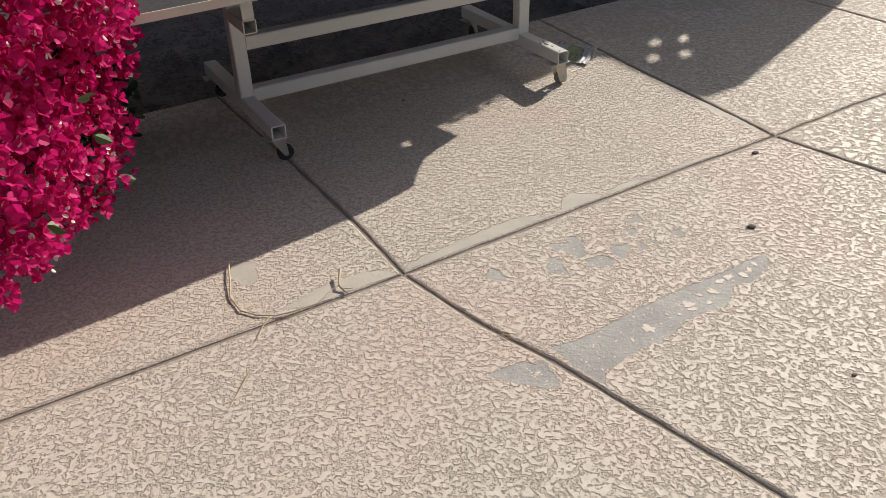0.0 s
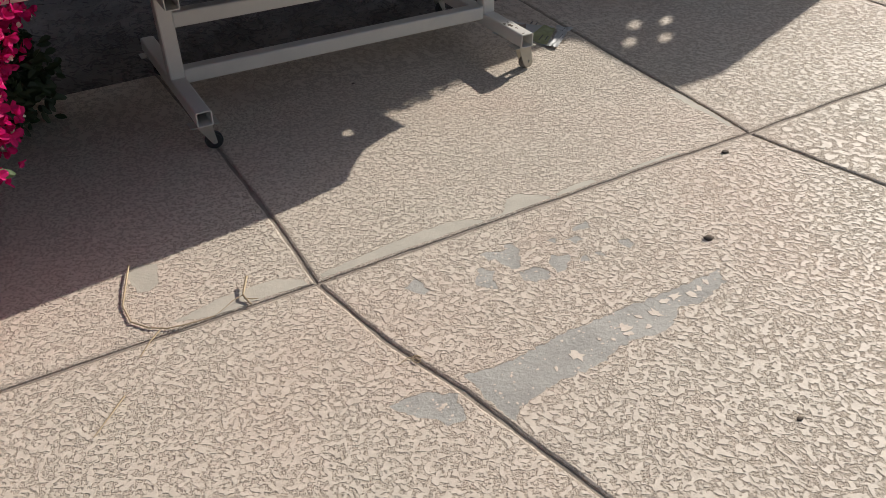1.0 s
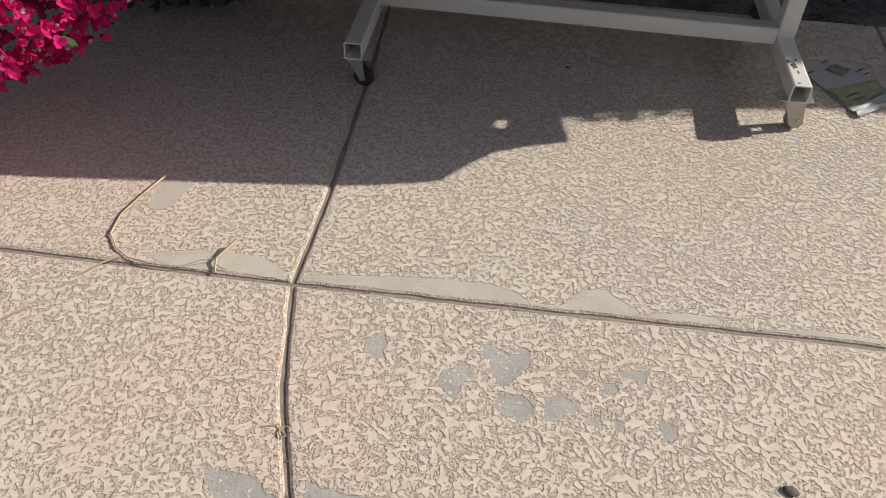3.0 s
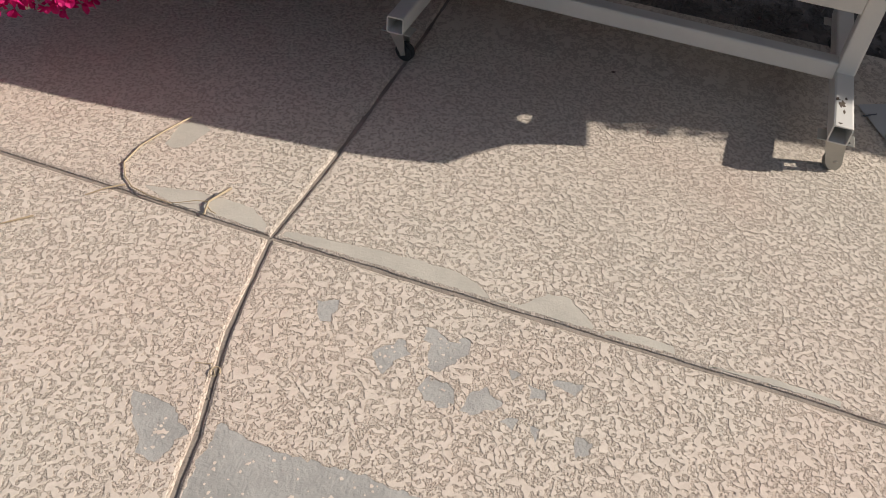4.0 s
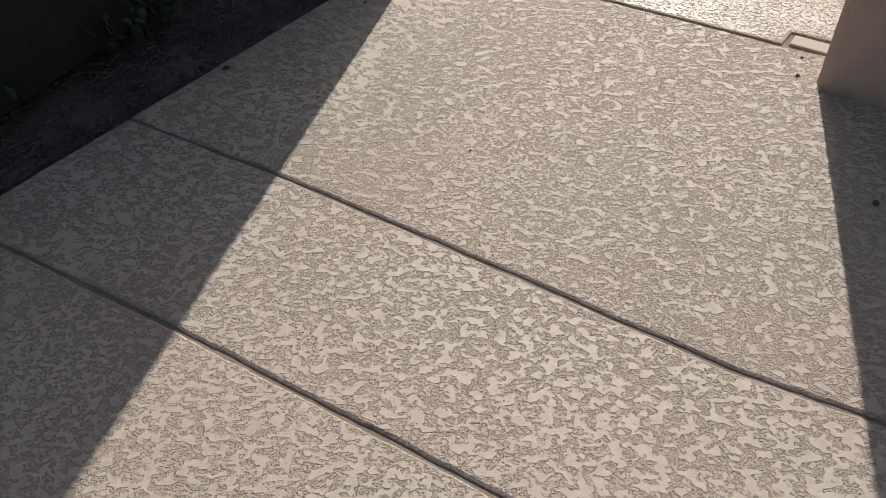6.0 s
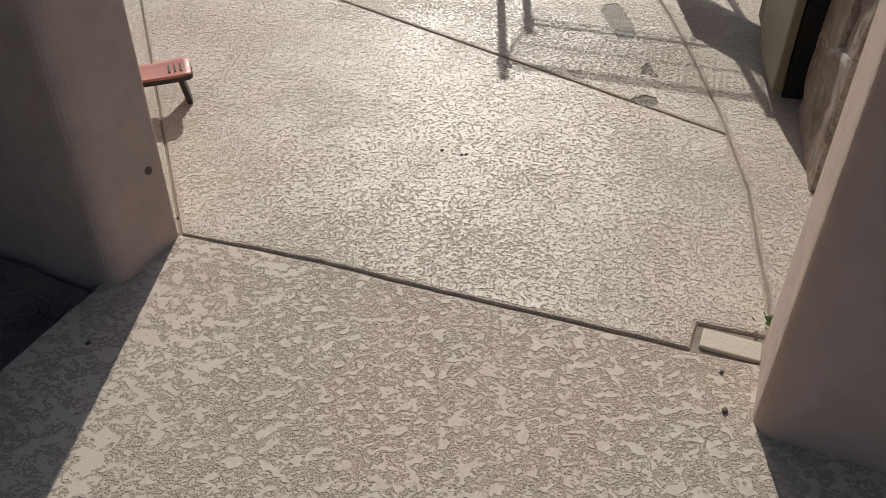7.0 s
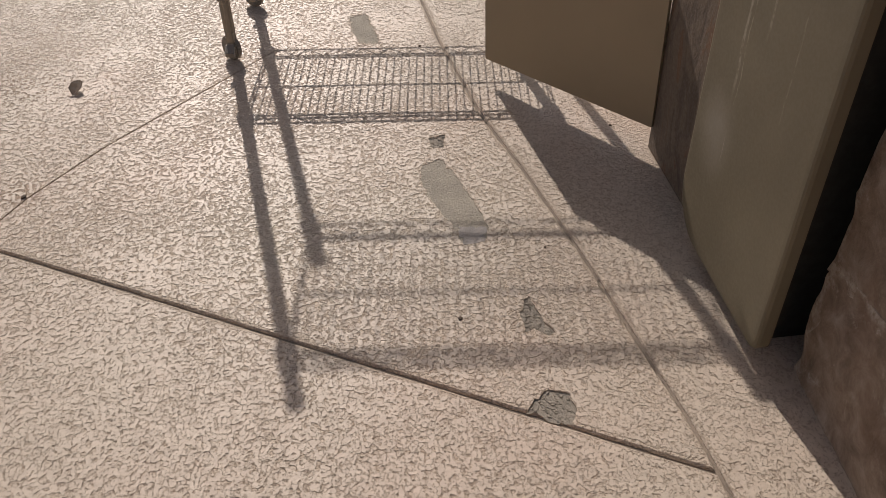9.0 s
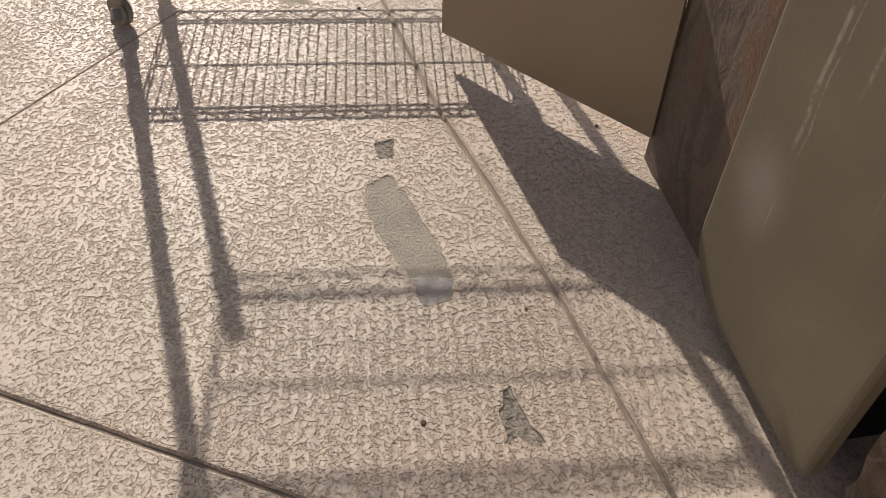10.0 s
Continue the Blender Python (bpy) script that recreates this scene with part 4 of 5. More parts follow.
for sx in (-1, 1):
    bm = bmesh.new()
    for v in add_box(bm, (sx * 0.165 - 0.010, -0.055, 0), (sx * 0.165 + 0.010, 0.055, 0.116), 0.004):
        if v.is_valid:
            v.co.x += sx * 0.02 * (1 - v.co.z / 0.113)
            v.co.y *= 0.62 + 0.38 * v.co.z / 0.113
    part("leg", bm, M_SKIRT, stool)

# ---------- paver, patches, chips on the deck ----------
tagged(part("paver", box((5.142, -0.052, -0.05), (5.212, 0.092, 0.003), 0.004, None), M_BRICK), "small pale paver block set at the wall's foot", "paver")

PATCHES = [
    ([(0.162, -0.502), (0.276, -0.517), (0.455, -0.501), (0.633, -0.504), (0.822, -0.509), (0.97, -0.508), (0.945, -0.557), (0.847, -0.587), (0.76, -0.575), (0.676, -0.626), (0.546, -0.608), (0.473, -0.634), (0.392, -0.63), (0.292, -0.634), (0.216, -0.654), (0.189, -0.676), (0.172, -0.628)], M_PATCH, "grey cement patch smeared over the deck"),
    ([(-0.03, -0.499), (0.042, -0.495), (0.116, -0.544), (0.096, -0.621), (0.046, -0.617), (0.025, -0.579), (-0.024, -0.523)], M_PATCH, "small grey cement patch beside the joint"),
    ([(0.021, 0.029), (0.064, 0.038), (0.128, 0.046), (0.298, 0.063), (0.444, 0.069), (0.496, 0.054), (0.536, 0.033), (0.545, 0.020), (0.349, 0.018), (0.149, 0.017), (0.023, 0.016)], M_PATCH_TAN, "smooth trowelled margin along the deck joint"),
    ([(0.566, 0.022), (0.617, 0.025), (0.668, 0.086), (0.717, 0.09), (0.789, 0.033), (0.786, 0.022), (0.673, 0.020), (0.571, 0.018)], M_PATCH_TAN, "smooth trowelled margin along the deck joint"),
    ([(0.815, 0.03), (0.883, 0.042), (0.961, 0.045), (0.969, 0.026), (0.899, 0.023), (0.815, 0.021)], M_PATCH_TAN, "smooth trowelled margin along the deck joint"),
    ([(1.05, 0.018), (1.172, 0.039), (1.319, 0.033), (1.317, 0.023), (1.173, 0.023), (1.057, 0.022)], M_PATCH_TAN, "smooth trowelled margin along the deck joint"),
    ([(-0.377, 0.04), (-0.317, 0.053), (-0.239, 0.074), (-0.194, 0.071), (-0.096, 0.077), (-0.029, 0.032), (-0.025, 0.01), (-0.128, 0.015), (-0.227, 0.014), (-0.299, 0.014)], M_PATCH_TAN, "smooth trowelled margin beside the joint"),
    ([(-0.428, 0.21), (-0.438, 0.3), (-0.403, 0.328), (-0.354, 0.31), (-0.374, 0.221), (-0.401, 0.198)], M_PATCH_TAN, "smooth bare cement spot on the deck"),
    ([(1.6, 0.383), (1.637, 0.368), (1.635, 0.283), (1.631, 0.163), (1.62, 0.079), (1.606, 0.078), (1.61, 0.173), (1.602, 0.262), (1.607, 0.323)], M_PATCH_TAN, "smooth trowelled margin beside the joint"),
    ([(0.368, -0.222), (0.39, -0.187), (0.412, -0.167), (0.44, -0.206), (0.415, -0.233), (0.411, -0.267), (0.385, -0.261)], M_PATCH, "bare grey spot where the coating peeled"),
    ([(0.441, -0.114), (0.467, -0.116), (0.505, -0.134), (0.544, -0.107), (0.559, -0.15), (0.535, -0.185), (0.511, -0.219), (0.485, -0.218), (0.471, -0.169)], M_PATCH, "bare grey spot where the coating peeled"),
    ([(0.485, -0.274), (0.5, -0.236), (0.554, -0.245), (0.57, -0.283), (0.542, -0.302), (0.511, -0.296)], M_PATCH, "bare grey spot where the coating peeled"),
    ([(0.588, -0.252), (0.612, -0.219), (0.662, -0.246), (0.636, -0.276), (0.611, -0.301), (0.585, -0.293)], M_PATCH, "bare grey spot where the coating peeled"),
    ([(0.695, -0.179), (0.736, -0.178), (0.738, -0.206), (0.71, -0.212)], M_PATCH, "bare grey spot where the coating peeled"),
    ([(0.74, -0.148), (0.808, -0.133), (0.799, -0.171), (0.769, -0.17)], M_PATCH, "bare grey spot where the coating peeled"),
    ([(0.816, -0.264), (0.85, -0.263), (0.853, -0.301), (0.824, -0.32)], M_PATCH, "bare grey spot where the coating peeled"),
    ([(0.192, -0.138), (0.241, -0.119), (0.245, -0.181), (0.226, -0.193)], M_PATCH, "bare grey spot where the coating peeled"),
    ([(0.647, -0.16), (0.673, -0.158), (0.666, -0.181)], M_PATCH, "bare grey spot where the coating peeled"),
    ([(0.668, -0.285), (0.698, -0.269), (0.695, -0.299)], M_PATCH, "bare grey spot where the coating peeled"),
    ([(0.723, -0.277), (0.746, -0.272), (0.743, -0.305)], M_PATCH, "bare grey spot where the coating peeled"),
    ([(7.242, 0.834), (7.29, 0.781), (7.222, 0.735), (7.093, 0.671), (6.985, 0.628), (6.915, 0.633), (6.899, 0.69), (6.966, 0.716), (7.083, 0.786), (7.16, 0.822)], M_WORN, "worn hollow where the deck coating broke away"),
    ([(6.722, 0.522), (6.671, 0.507), (6.643, 0.488), (6.594, 0.460), (6.588, 0.480), (6.604, 0.502), (6.590, 0.529), (6.648, 0.540), (6.690, 0.533)], M_CHIP, "broken-out chip in the deck coating"),
    ([(6.364, 0.523), (6.395, 0.511), (6.424, 0.476), (6.416, 0.435), (6.368, 0.424), (6.334, 0.431), (6.347, 0.477)], M_CHIP, "broken-out chip in the deck coating"),
    ([(8.263, 1.208), (8.304, 1.154), (8.126, 1.087), (8.042, 1.061), (8.042, 1.136), (8.141, 1.183)], M_WORN, "worn hollow where the deck coating broke away"),
    ([(6.972, 0.706), (6.972, 0.638), (6.918, 0.63), (6.902, 0.687)], M_DAMP, "damp grey cement stain in the worn hollow"),
    ([(7.406, 0.825), (7.429, 0.775), (7.354, 0.774), (7.345, 0.809)], M_CHIP, "broken-out chip in the deck coating"),
]


def ragged(pts, seed, amount=0.010):
    """A coarse outline broken up into an irregular, flaky one."""
    out = []
    for q in rough_outline(pts, 0.011, 0.0015, seed):
        k = Vector((q.x * 45, q.y * 45, seed * 0.7))
        out.append((q.x + amount * noise.noise(k) + amount * 0.6 * noise.noise(k * 2.3), q.y + amount * noise.noise(k + Vector((9, 5, 0))) + amount * 0.6 * noise.noise(k * 2.3 + Vector((4, 8, 0)))))
    return out


def inside(pt, poly):
    hit = False
    for (ax, ay), (bx, by) in zip(poly, poly[1:] + poly[:1]):
        if (ay > pt[1]) != (by > pt[1]) and pt[0] < (bx - ax) * (pt[1] - ay) / (by - ay) + ax:
            hit = not hit
    return hit


for i, (pts, mat, label) in enumerate(PATCHES):
    rim = ragged(pts, i, {M_PATCH_TAN: 0.004, M_CHIP: 0.008, M_WORN: 0.009}.get(mat, 0.010))
    cx, cy = sum(p[0] for p in pts) / len(pts), sum(p[1] for p in pts) / len(pts)
    deep = {M_CHIP: 0.0034, M_WORN: 0.0016, M_PATCH_TAN: 0.0003}.get(mat, 0.0011)
    for k, poly in enumerate(SLABS):
        if inside((cx, cy), poly):
            carve(SLAB_OB[k], [flat_plate(rim, [], -deep, 0.02)])
    bm = flat_plate([(q.x, q.y) for q in inset(rim, -0.0012)], [], -deep - 0.01, -deep + 0.0005)
    tagged(part("deck_chip" if mat in (M_CHIP, M_WORN) else "cement_patch", bm, mat), label, "patch")

# hairline joint across the pool deck
HAIRLINE = [(6.852, 1.972), (7.03, 1.925), (7.304, 1.808), (7.70, 1.585), (7.98, 1.43)]
for a, b in zip(HAIRLINE, HAIRLINE[1:]):
    a, b = Vector(a), Vector(b)
    nrm = Vector((-(b - a).y, (b - a).x)).normalized() * 0.0022
    carve(SLAB_OB[10], [flat_plate([tuple(p) for p in (a + nrm, a - nrm, b - nrm, b + nrm)], [], -0.008, 0.02)])

# islands of coating left standing on the large cement patch
rnd = random.Random(77)
for x, y, r in ((0.430, -0.581, 0.021), (0.361, -0.594, 0.008), (0.595, -0.560, 0.018), (0.587, -0.585, 0.011), (0.699, -0.559, 0.017), (0.647, -0.591, 0.010), (0.787, -0.535, 0.018), (0.832, -0.551, 0.016),
                (0.864, -0.540, 0.012), (0.750, -0.536, 0.012), (0.542, -0.582, 0.006), (0.072, -0.560, 0.010), (0.256, -0.559, 0.005), (0.512, -0.564, 0.006), (0.651, -0.548, 0.009), (0.90, -0.53, 0.011)):
    a0 = rnd.uniform(0, 6.28)
    ring = []
    for q in range(13):
        t, w = 2 * math.pi * q / 13, r * rnd.uniform(0.45, 1.25)
        u, v = 1.15 * w * math.cos(t), 0.8 * w * math.sin(t)
        ring.append((x + u * math.cos(a0) - v * math.sin(a0), y + u * math.sin(a0) + v * math.cos(a0)))
    part("slab_flake", flat_plate(ring, [], -0.006, 0.0004), M_ISLAND, pavement)


# tiny flecks of coating scattered over the bare cement
rnd = random.Random(91)
fv, ff = [], []
for i in (0, 1, 9, 10, 11):
    pts = PATCHES[i][0]
    xs, ys = [p[0] for p in pts], [p[1] for p in pts]
    for q in range(150 if i == 0 else 25):
        x, y = rnd.uniform(min(xs), max(xs)), rnd.uniform(min(ys), max(ys))
        if not inside((x, y), pts):
            continue
        r = rnd.uniform(0.0012, 0.0045)
        ring = [(x + r * rnd.uniform(0.5, 1.3) * math.cos(t), y + r * rnd.uniform(0.5, 1.2) * math.sin(t)) for t in (2 * math.pi * k / 7 for k in range(7))]
        b = len(fv)
        fv += [(*p, -0.0002) for p in ring] + [(*p, -0.004) for p in ring]
        ff.append(tuple(range(b, b + 7)))
        ff += [(b + k, b + 7 + k, b + 7 + (k + 1) % 7, b + (k + 1) % 7) for k in range(7)]
tagged(raw_mesh("coating_flecks", fv, ff, M_ISLAND), "tiny cream flecks of coating left on bare cement", "flecks", kind="stuff")


# crumbled lumps in the broken-out chips
rnd = random.Random(57)
lump_v, lump_f = [], []
for pts, mat, label in PATCHES:
    if "chip in" not in label:
        continue
    xs, ys = [p[0] for p in pts], [p[1] for p in pts]
    for q in range(int(16000 * (max(xs) - min(xs)) * (max(ys) - min(ys)))):
        x, y = rnd.uniform(min(xs), max(xs)), rnd.uniform(min(ys), max(ys))
        if not inside((x, y), pts):
            continue
        r, h = rnd.uniform(0.002, 0.008), rnd.uniform(-0.0032, -0.0008)
        b = len(lump_v)
        for k in range(6):
            t = 2 * math.pi * k / 6 + rnd.uniform(-0.3, 0.3)
            w = r * rnd.uniform(0.6, 1.3)
            lump_v += [(x + w * math.cos(t), y + w * math.sin(t), -0.006), (x + 0.55 * w * math.cos(t), y + 0.55 * w * math.sin(t), h + rnd.uniform(-0.0006, 0.0006))]
        lump_f += [(b + 2 * k, b + (2 * k + 2) % 12, b + (2 * k + 3) % 12, b + 2 * k + 1) for k in range(6)] + [tuple(b + 2 * k + 1 for k in range(6))]
tagged(raw_mesh("chip_rubble", lump_v, lump_f, M_CHIP), "crumbled grey concrete in the broken-out chips", "rubble", kind="stuff")


def stain(x, y, r, seed, name="dark_pebble", label="small dark pebble lying on the deck"):
    rnd = random.Random(seed)
    bm = bmesh.new()
    bmesh.ops.create_icosphere(bm, subdivisions=2, radius=1.0)
    for v in bm.verts:
        k = 1 + 0.35 * noise.noise(v.co * 1.6 + Vector((seed, 0, 0)))
        v.co = Vector((x + v.co.x * r * 0.85 * k, y + v.co.y * r * 0.6 * k, 0.2 * r + v.co.z * r * 0.28 * k))
    return tagged(part(name, bm, M_PEBBLE, smooth=True), label, "pebble", group="pebbles on the deck")


M_PEBBLE = plain("dark_debris", (0.13, 0.10, 0.075), 0.9, grain=80, relief=0.004)
for i, (x, y, r) in enumerate(((1.456, -0.051, 0.017), (1.049, -0.389, 0.019), (0.728, -0.994, 0.010), (5.757, 1.021, 0.010), (5.763, 0.938, 0.009), (5.757, 0.951, 0.008),
                               (6.626, 0.679, 0.009), (6.90, 0.478, 0.005), (7.035, 1.936, 0.012), (8.027, 0.913, 0.009), (7.627, 0.194, 0.012), (7.438, 0.101, 0.012), (7.509, 0.265, 0.008),
                               (4.954, 0.008, 0.012), (5.073, 0.03, 0.009), (4.428, -0.354, 0.014), (3.965, 1.555, 0.016), (4.578, 1.466, 0.010), (0.614, 1.095, 0.008), (4.03, 0.658, 0.006))):
    stain(x, y, r, i)

# fallen leaf by the pool
lv, lf = [], []
petal(lv, lf, Vector((7.60, 2.035, 0.006)), Vector((0.9, 0.1, 0.15)).normalized(), Vector((-0.1, 1, 0)), 0.075, 0.045, 0.12)
M_DRY_LEAF = plain("dry_leaf", (0.15, 0.105, 0.07), 0.8, grain=60, relief=0.002, vary=0.4)
tagged(raw_mesh("fallen_leaf", lv, lf, M_DRY_LEAF), "curled dry brown leaf on the deck", "leaf")

# dry stems on the deck


def stem(pts, r, label):
    bm = bmesh.new()
    add_tube(bm, [(x, y, z) for x, y, z in pts], r, 5, 0.5)
    return tagged(part("dry_stem", bm, M_TWIG), label, "stem", group="dry stems on the deck")


stem([(-0.424, 0.330, 0.010), (-0.452, 0.24, 0.012), (-0.478, 0.165, 0.006), (-0.474, 0.09, 0.006), (-0.44, 0.045, 0.005), (-0.40, 0.018, 0.005), (-0.35, 0.008, 0.005), (-0.28, 0.004, 0.004)], 0.0030, "long curved dry plant stem on the deck")
stem([(-0.162, 0.098, 0.022), (-0.180, 0.065, 0.016), (-0.193, 0.040, 0.012), (-0.188, 0.015, 0.006), (-0.184, 0.002, 0.003)], 0.0042, "short bent dry plant stem on the deck")
stem([(-0.193, 0.042, 0.010), (-0.225, 0.030, 0.012), (-0.262, 0.012, 0.006), (-0.29, 0.004, 0.004)], 0.0014, "thin dry tendril on the deck")
stem([(-0.194, 0.030, 0.008), (-0.175, 0.018, 0.006), (-0.160, 0.016, 0.004)], 0.0022, "short bent dry plant stem on the deck")
stem([(-0.418, 0.018, 0.007), (-0.450, -0.015, 0.009), (-0.485, -0.053, 0.004)], 0.0026, "thin straight dry stem on the deck")
stem([(-0.546, -0.165, 0.005), (-0.585, -0.21, 0.007), (-0.632, -0.257, 0.005)], 0.0026, "thin straight dry stem on the deck")
stem([(0.090 + 0.010 * math.cos(a), -0.400 + 0.012 * math.sin(a), 0.004) for a in (0.3 * k for k in range(19))] + [(0.075, -0.385, 0.004), (0.04, -0.395, 0.003)], 0.0020, "curled dry tendril at the joint")

# crumpled printed packet
packet = thing("paper_packet", "crumpled printed paper packet lying flat on the deck", "packet", (1.5, 1.08, 0.0))


def paper(name, quad, z, material, label, seed):
    a, b, c, d = [Vector((x - 1.5, y - 1.08, 0)) for x, y in quad]
    n = 12
    verts, faces = [], []
    for i in range(n + 1):
        for j in range(n + 1):
            u, v = i / n, j / n
            p = a.lerp(b, u).lerp(d.lerp(c, u), v)
            p.z = z + 0.006 + 0.006 * noise.noise(Vector((u * 3.1, v * 2.7, seed)))
            verts.append(p[:])
    for i in range(n):
        for j in range(n):
            k = i * (n + 1) + j
            faces.append((k, k + n + 1, k + n + 2, k + 1))
    ob = raw_mesh(name, verts, faces, material, packet, label, True)
    return ob


M_INK = plain("printed_ink", (0.10, 0.10, 0.11), 0.6, grain=60, relief=0.0004)
M_PGREEN = plain("green_print", (0.37, 0.385, 0.20), 0.5, grain=300, relief=0.0006, vary=0.45)
M_PBROWN = plain("brown_print", (0.33, 0.25, 0.20), 0.5, grain=20, relief=0.0006, vary=0.4)
paper("sheet", [(1.354, 1.239), (1.478, 0.985), (1.632, 1.160), (1.500, 1.315)], 0.0, M_PAPER, "grey-white printed face", 1)
paper("green_band", [(1.427, 1.095), (1.478, 1.000), (1.618, 1.128), (1.600, 1.190)], 0.0045, M_PGREEN, "green printed band", 1.3)
paper("picture", [(1.447, 1.225), (1.492, 1.180), (1.535, 1.240), (1.487, 1.262)], 0.0045, M_PBROWN, "brown printed picture", 2.2)
paper("flap", [(1.474, 0.985), (1.494, 0.948), (1.625, 1.055), (1.600, 1.092)], 0.006, M_PAPER, "folded white flap", 4)
paper("torn_corner", [(1.595, 1.090), (1.622, 1.056), (1.684, 1.086), (1.635, 1.150)], 0.007, M_PAPER, "torn white corner", 5)
for k, (x, y, l) in enumerate(((1.388, 1.185, 0.05), (1.455, 1.270, 0.03), (1.560, 1.235, 0.035), (1.575, 1.215, 0.025), (1.500, 1.075, 0.06), (1.515, 1.055, 0.05), (1.555, 1.005, 0.05), (1.575, 1.035, 0.06), (1.630, 1.090, 0.04))):
    a = radians(38)
    u, v = Vector((math.cos(a), math.sin(a))) * l / 2, Vector((-math.sin(a), math.cos(a))) * 0.0022
    c = Vector((x, y))
    paper("print_bar", [tuple(c - u - v), tuple(c + u - v), tuple(c + u + v), tuple(c - u + v)], 0.0056, M_INK, "dark printed line", 1)

# weed at the wall's foot
M_WEED = petal_material("weed_leaf", (0.20, 0.25, 0.10), (0.13, 0.17, 0.06))
wv, wf = [], []
rnd = random.Random(11)
for k in range(34):
    d = Vector((rnd.uniform(-1, 1), rnd.uniform(-1, 1), rnd.uniform(0.1, 0.7))).normalized()
    c = Vector((5.285, -0.075, 0)) + Vector((rnd.gauss(0, 0.020), rnd.gauss(0, 0.014), 0.002 + abs(rnd.gauss(0, 0.006))))
    petal(wv, wf, c, d, d.orthogonal().normalized(), rnd.uniform(0.010, 0.022), rnd.uniform(0.008, 0.014), 0.2)
tagged(raw_mesh("weed", wv, wf, M_WEED), "small green weed growing in the joint", "weed", kind="stuff")

# mulch in the bed
rnd = random.Random(21)
mv, mf = [], []
for k in range(9000):
    x, y = rnd.uniform(-1.6, 4.7), 1.6 + abs(rnd.gauss(0, 0.6))
    if y > 3.4:
        continue
    z = -0.025 + 0.03 * min(1, (y - 1.6) / 0.285) + rnd.uniform(0, 0.018)
    a, l, w = rnd.uniform(0, 6.28), rnd.uniform(0.012, 0.05), rnd.uniform(0.004, 0.012)
    d = Vector((math.cos(a), math.sin(a), rnd.uniform(-0.3, 0.4))).normalized() * l
    s = Vector((-math.sin(a), math.cos(a), rnd.uniform(-0.4, 0.4))).normalized() * w
    u = d.cross(s).normalized() * w * 0.4
    c = Vector((x, y, z))
    b = len(mv)
    mv += [(c + q)[:] for q in (-d / 2 - s / 2, d / 2 - s / 2, d / 2 + s / 2, -d / 2 + s / 2, -d * .4 + u, d * .4 + u)]
    mf += [(b, b + 1, b + 5, b + 4), (b + 2, b + 3, b + 4, b + 5), (b + 1, b + 2, b + 5), (b + 3, b, b + 4)]
M_MULCH = plain("bark_mulch", (0.135, 0.113, 0.098), 0.9, grain=50, relief=0.004, vary=0.6)
tagged(raw_mesh("mulch", mv, mf, M_MULCH), "dark shredded bark mulch over the bed", "mulch", kind="stuff")

# ---------- trowelled islands of the deck coating ----------


def lattice(x, y, seed):
    """Smooth gradient noise on a square lattice, about -0.7 to 0.7."""
    xi, yi = np.floor(x).astype(np.int64), np.floor(y).astype(np.int64)
    fx, fy = x - xi, y - yi
    u, v = fx * fx * fx * (fx * (fx * 6 - 15) + 10), fy * fy * fy * (fy * (fy * 6 - 15) + 10)

    def corner(dx, dy):
        h = ((xi + dx) * 374761393 + (yi + dy) * 668265263 + seed * 974711) & 0xFFFFFFFF
        h = ((h ^ (h >> 13)) * 1274126177) & 0xFFFFFFFF
        a = ((h ^ (h >> 16)) & 0xFFFF) * (2 * np.pi / 65536)
        return np.cos(a) * (fx - dx) + np.sin(a) * (fy - dy)
    a, b, c, d = corner(0, 0), corner(1, 0), corner(0, 1), corner(1, 1)
    return a + u * (b - a) + v * (c - a + u * (a - b - c + d))


def fractal_field(x, y, octaves, gain, seed):
    total, amp = 0.0, 1.0
    for k in range(octaves):
        total = total + amp * lattice(x * 2.03 ** k + 17.3 * k, y * 2.03 ** k - 9.1 * k, seed + k)
        amp *= gain
    return total


def depth_inside(x, y, poly):
    """Distance to the outline, positive inside."""
    best = np.full(x.shape, 1e9)
    odd = np.zeros(x.shape, bool)
    for (ax, ay), (bx, by) in zip(poly, list(poly[1:]) + [poly[0]]):
        dx, dy = bx - ax, by - ay
        t = np.clip(((x - ax) * dx + (y - ay) * dy) / (dx * dx + dy * dy + 1e-12), 0, 1)
        best = np.minimum(best, (x - ax - t * dx) ** 2 + (y - ay - t * dy) ** 2)
        if ay != by:
            odd ^= ((ay > y) != (by > y)) & (x < dx * (y - ay) / dy + ax)
    return np.where(odd, 1, -1) * np.sqrt(best)


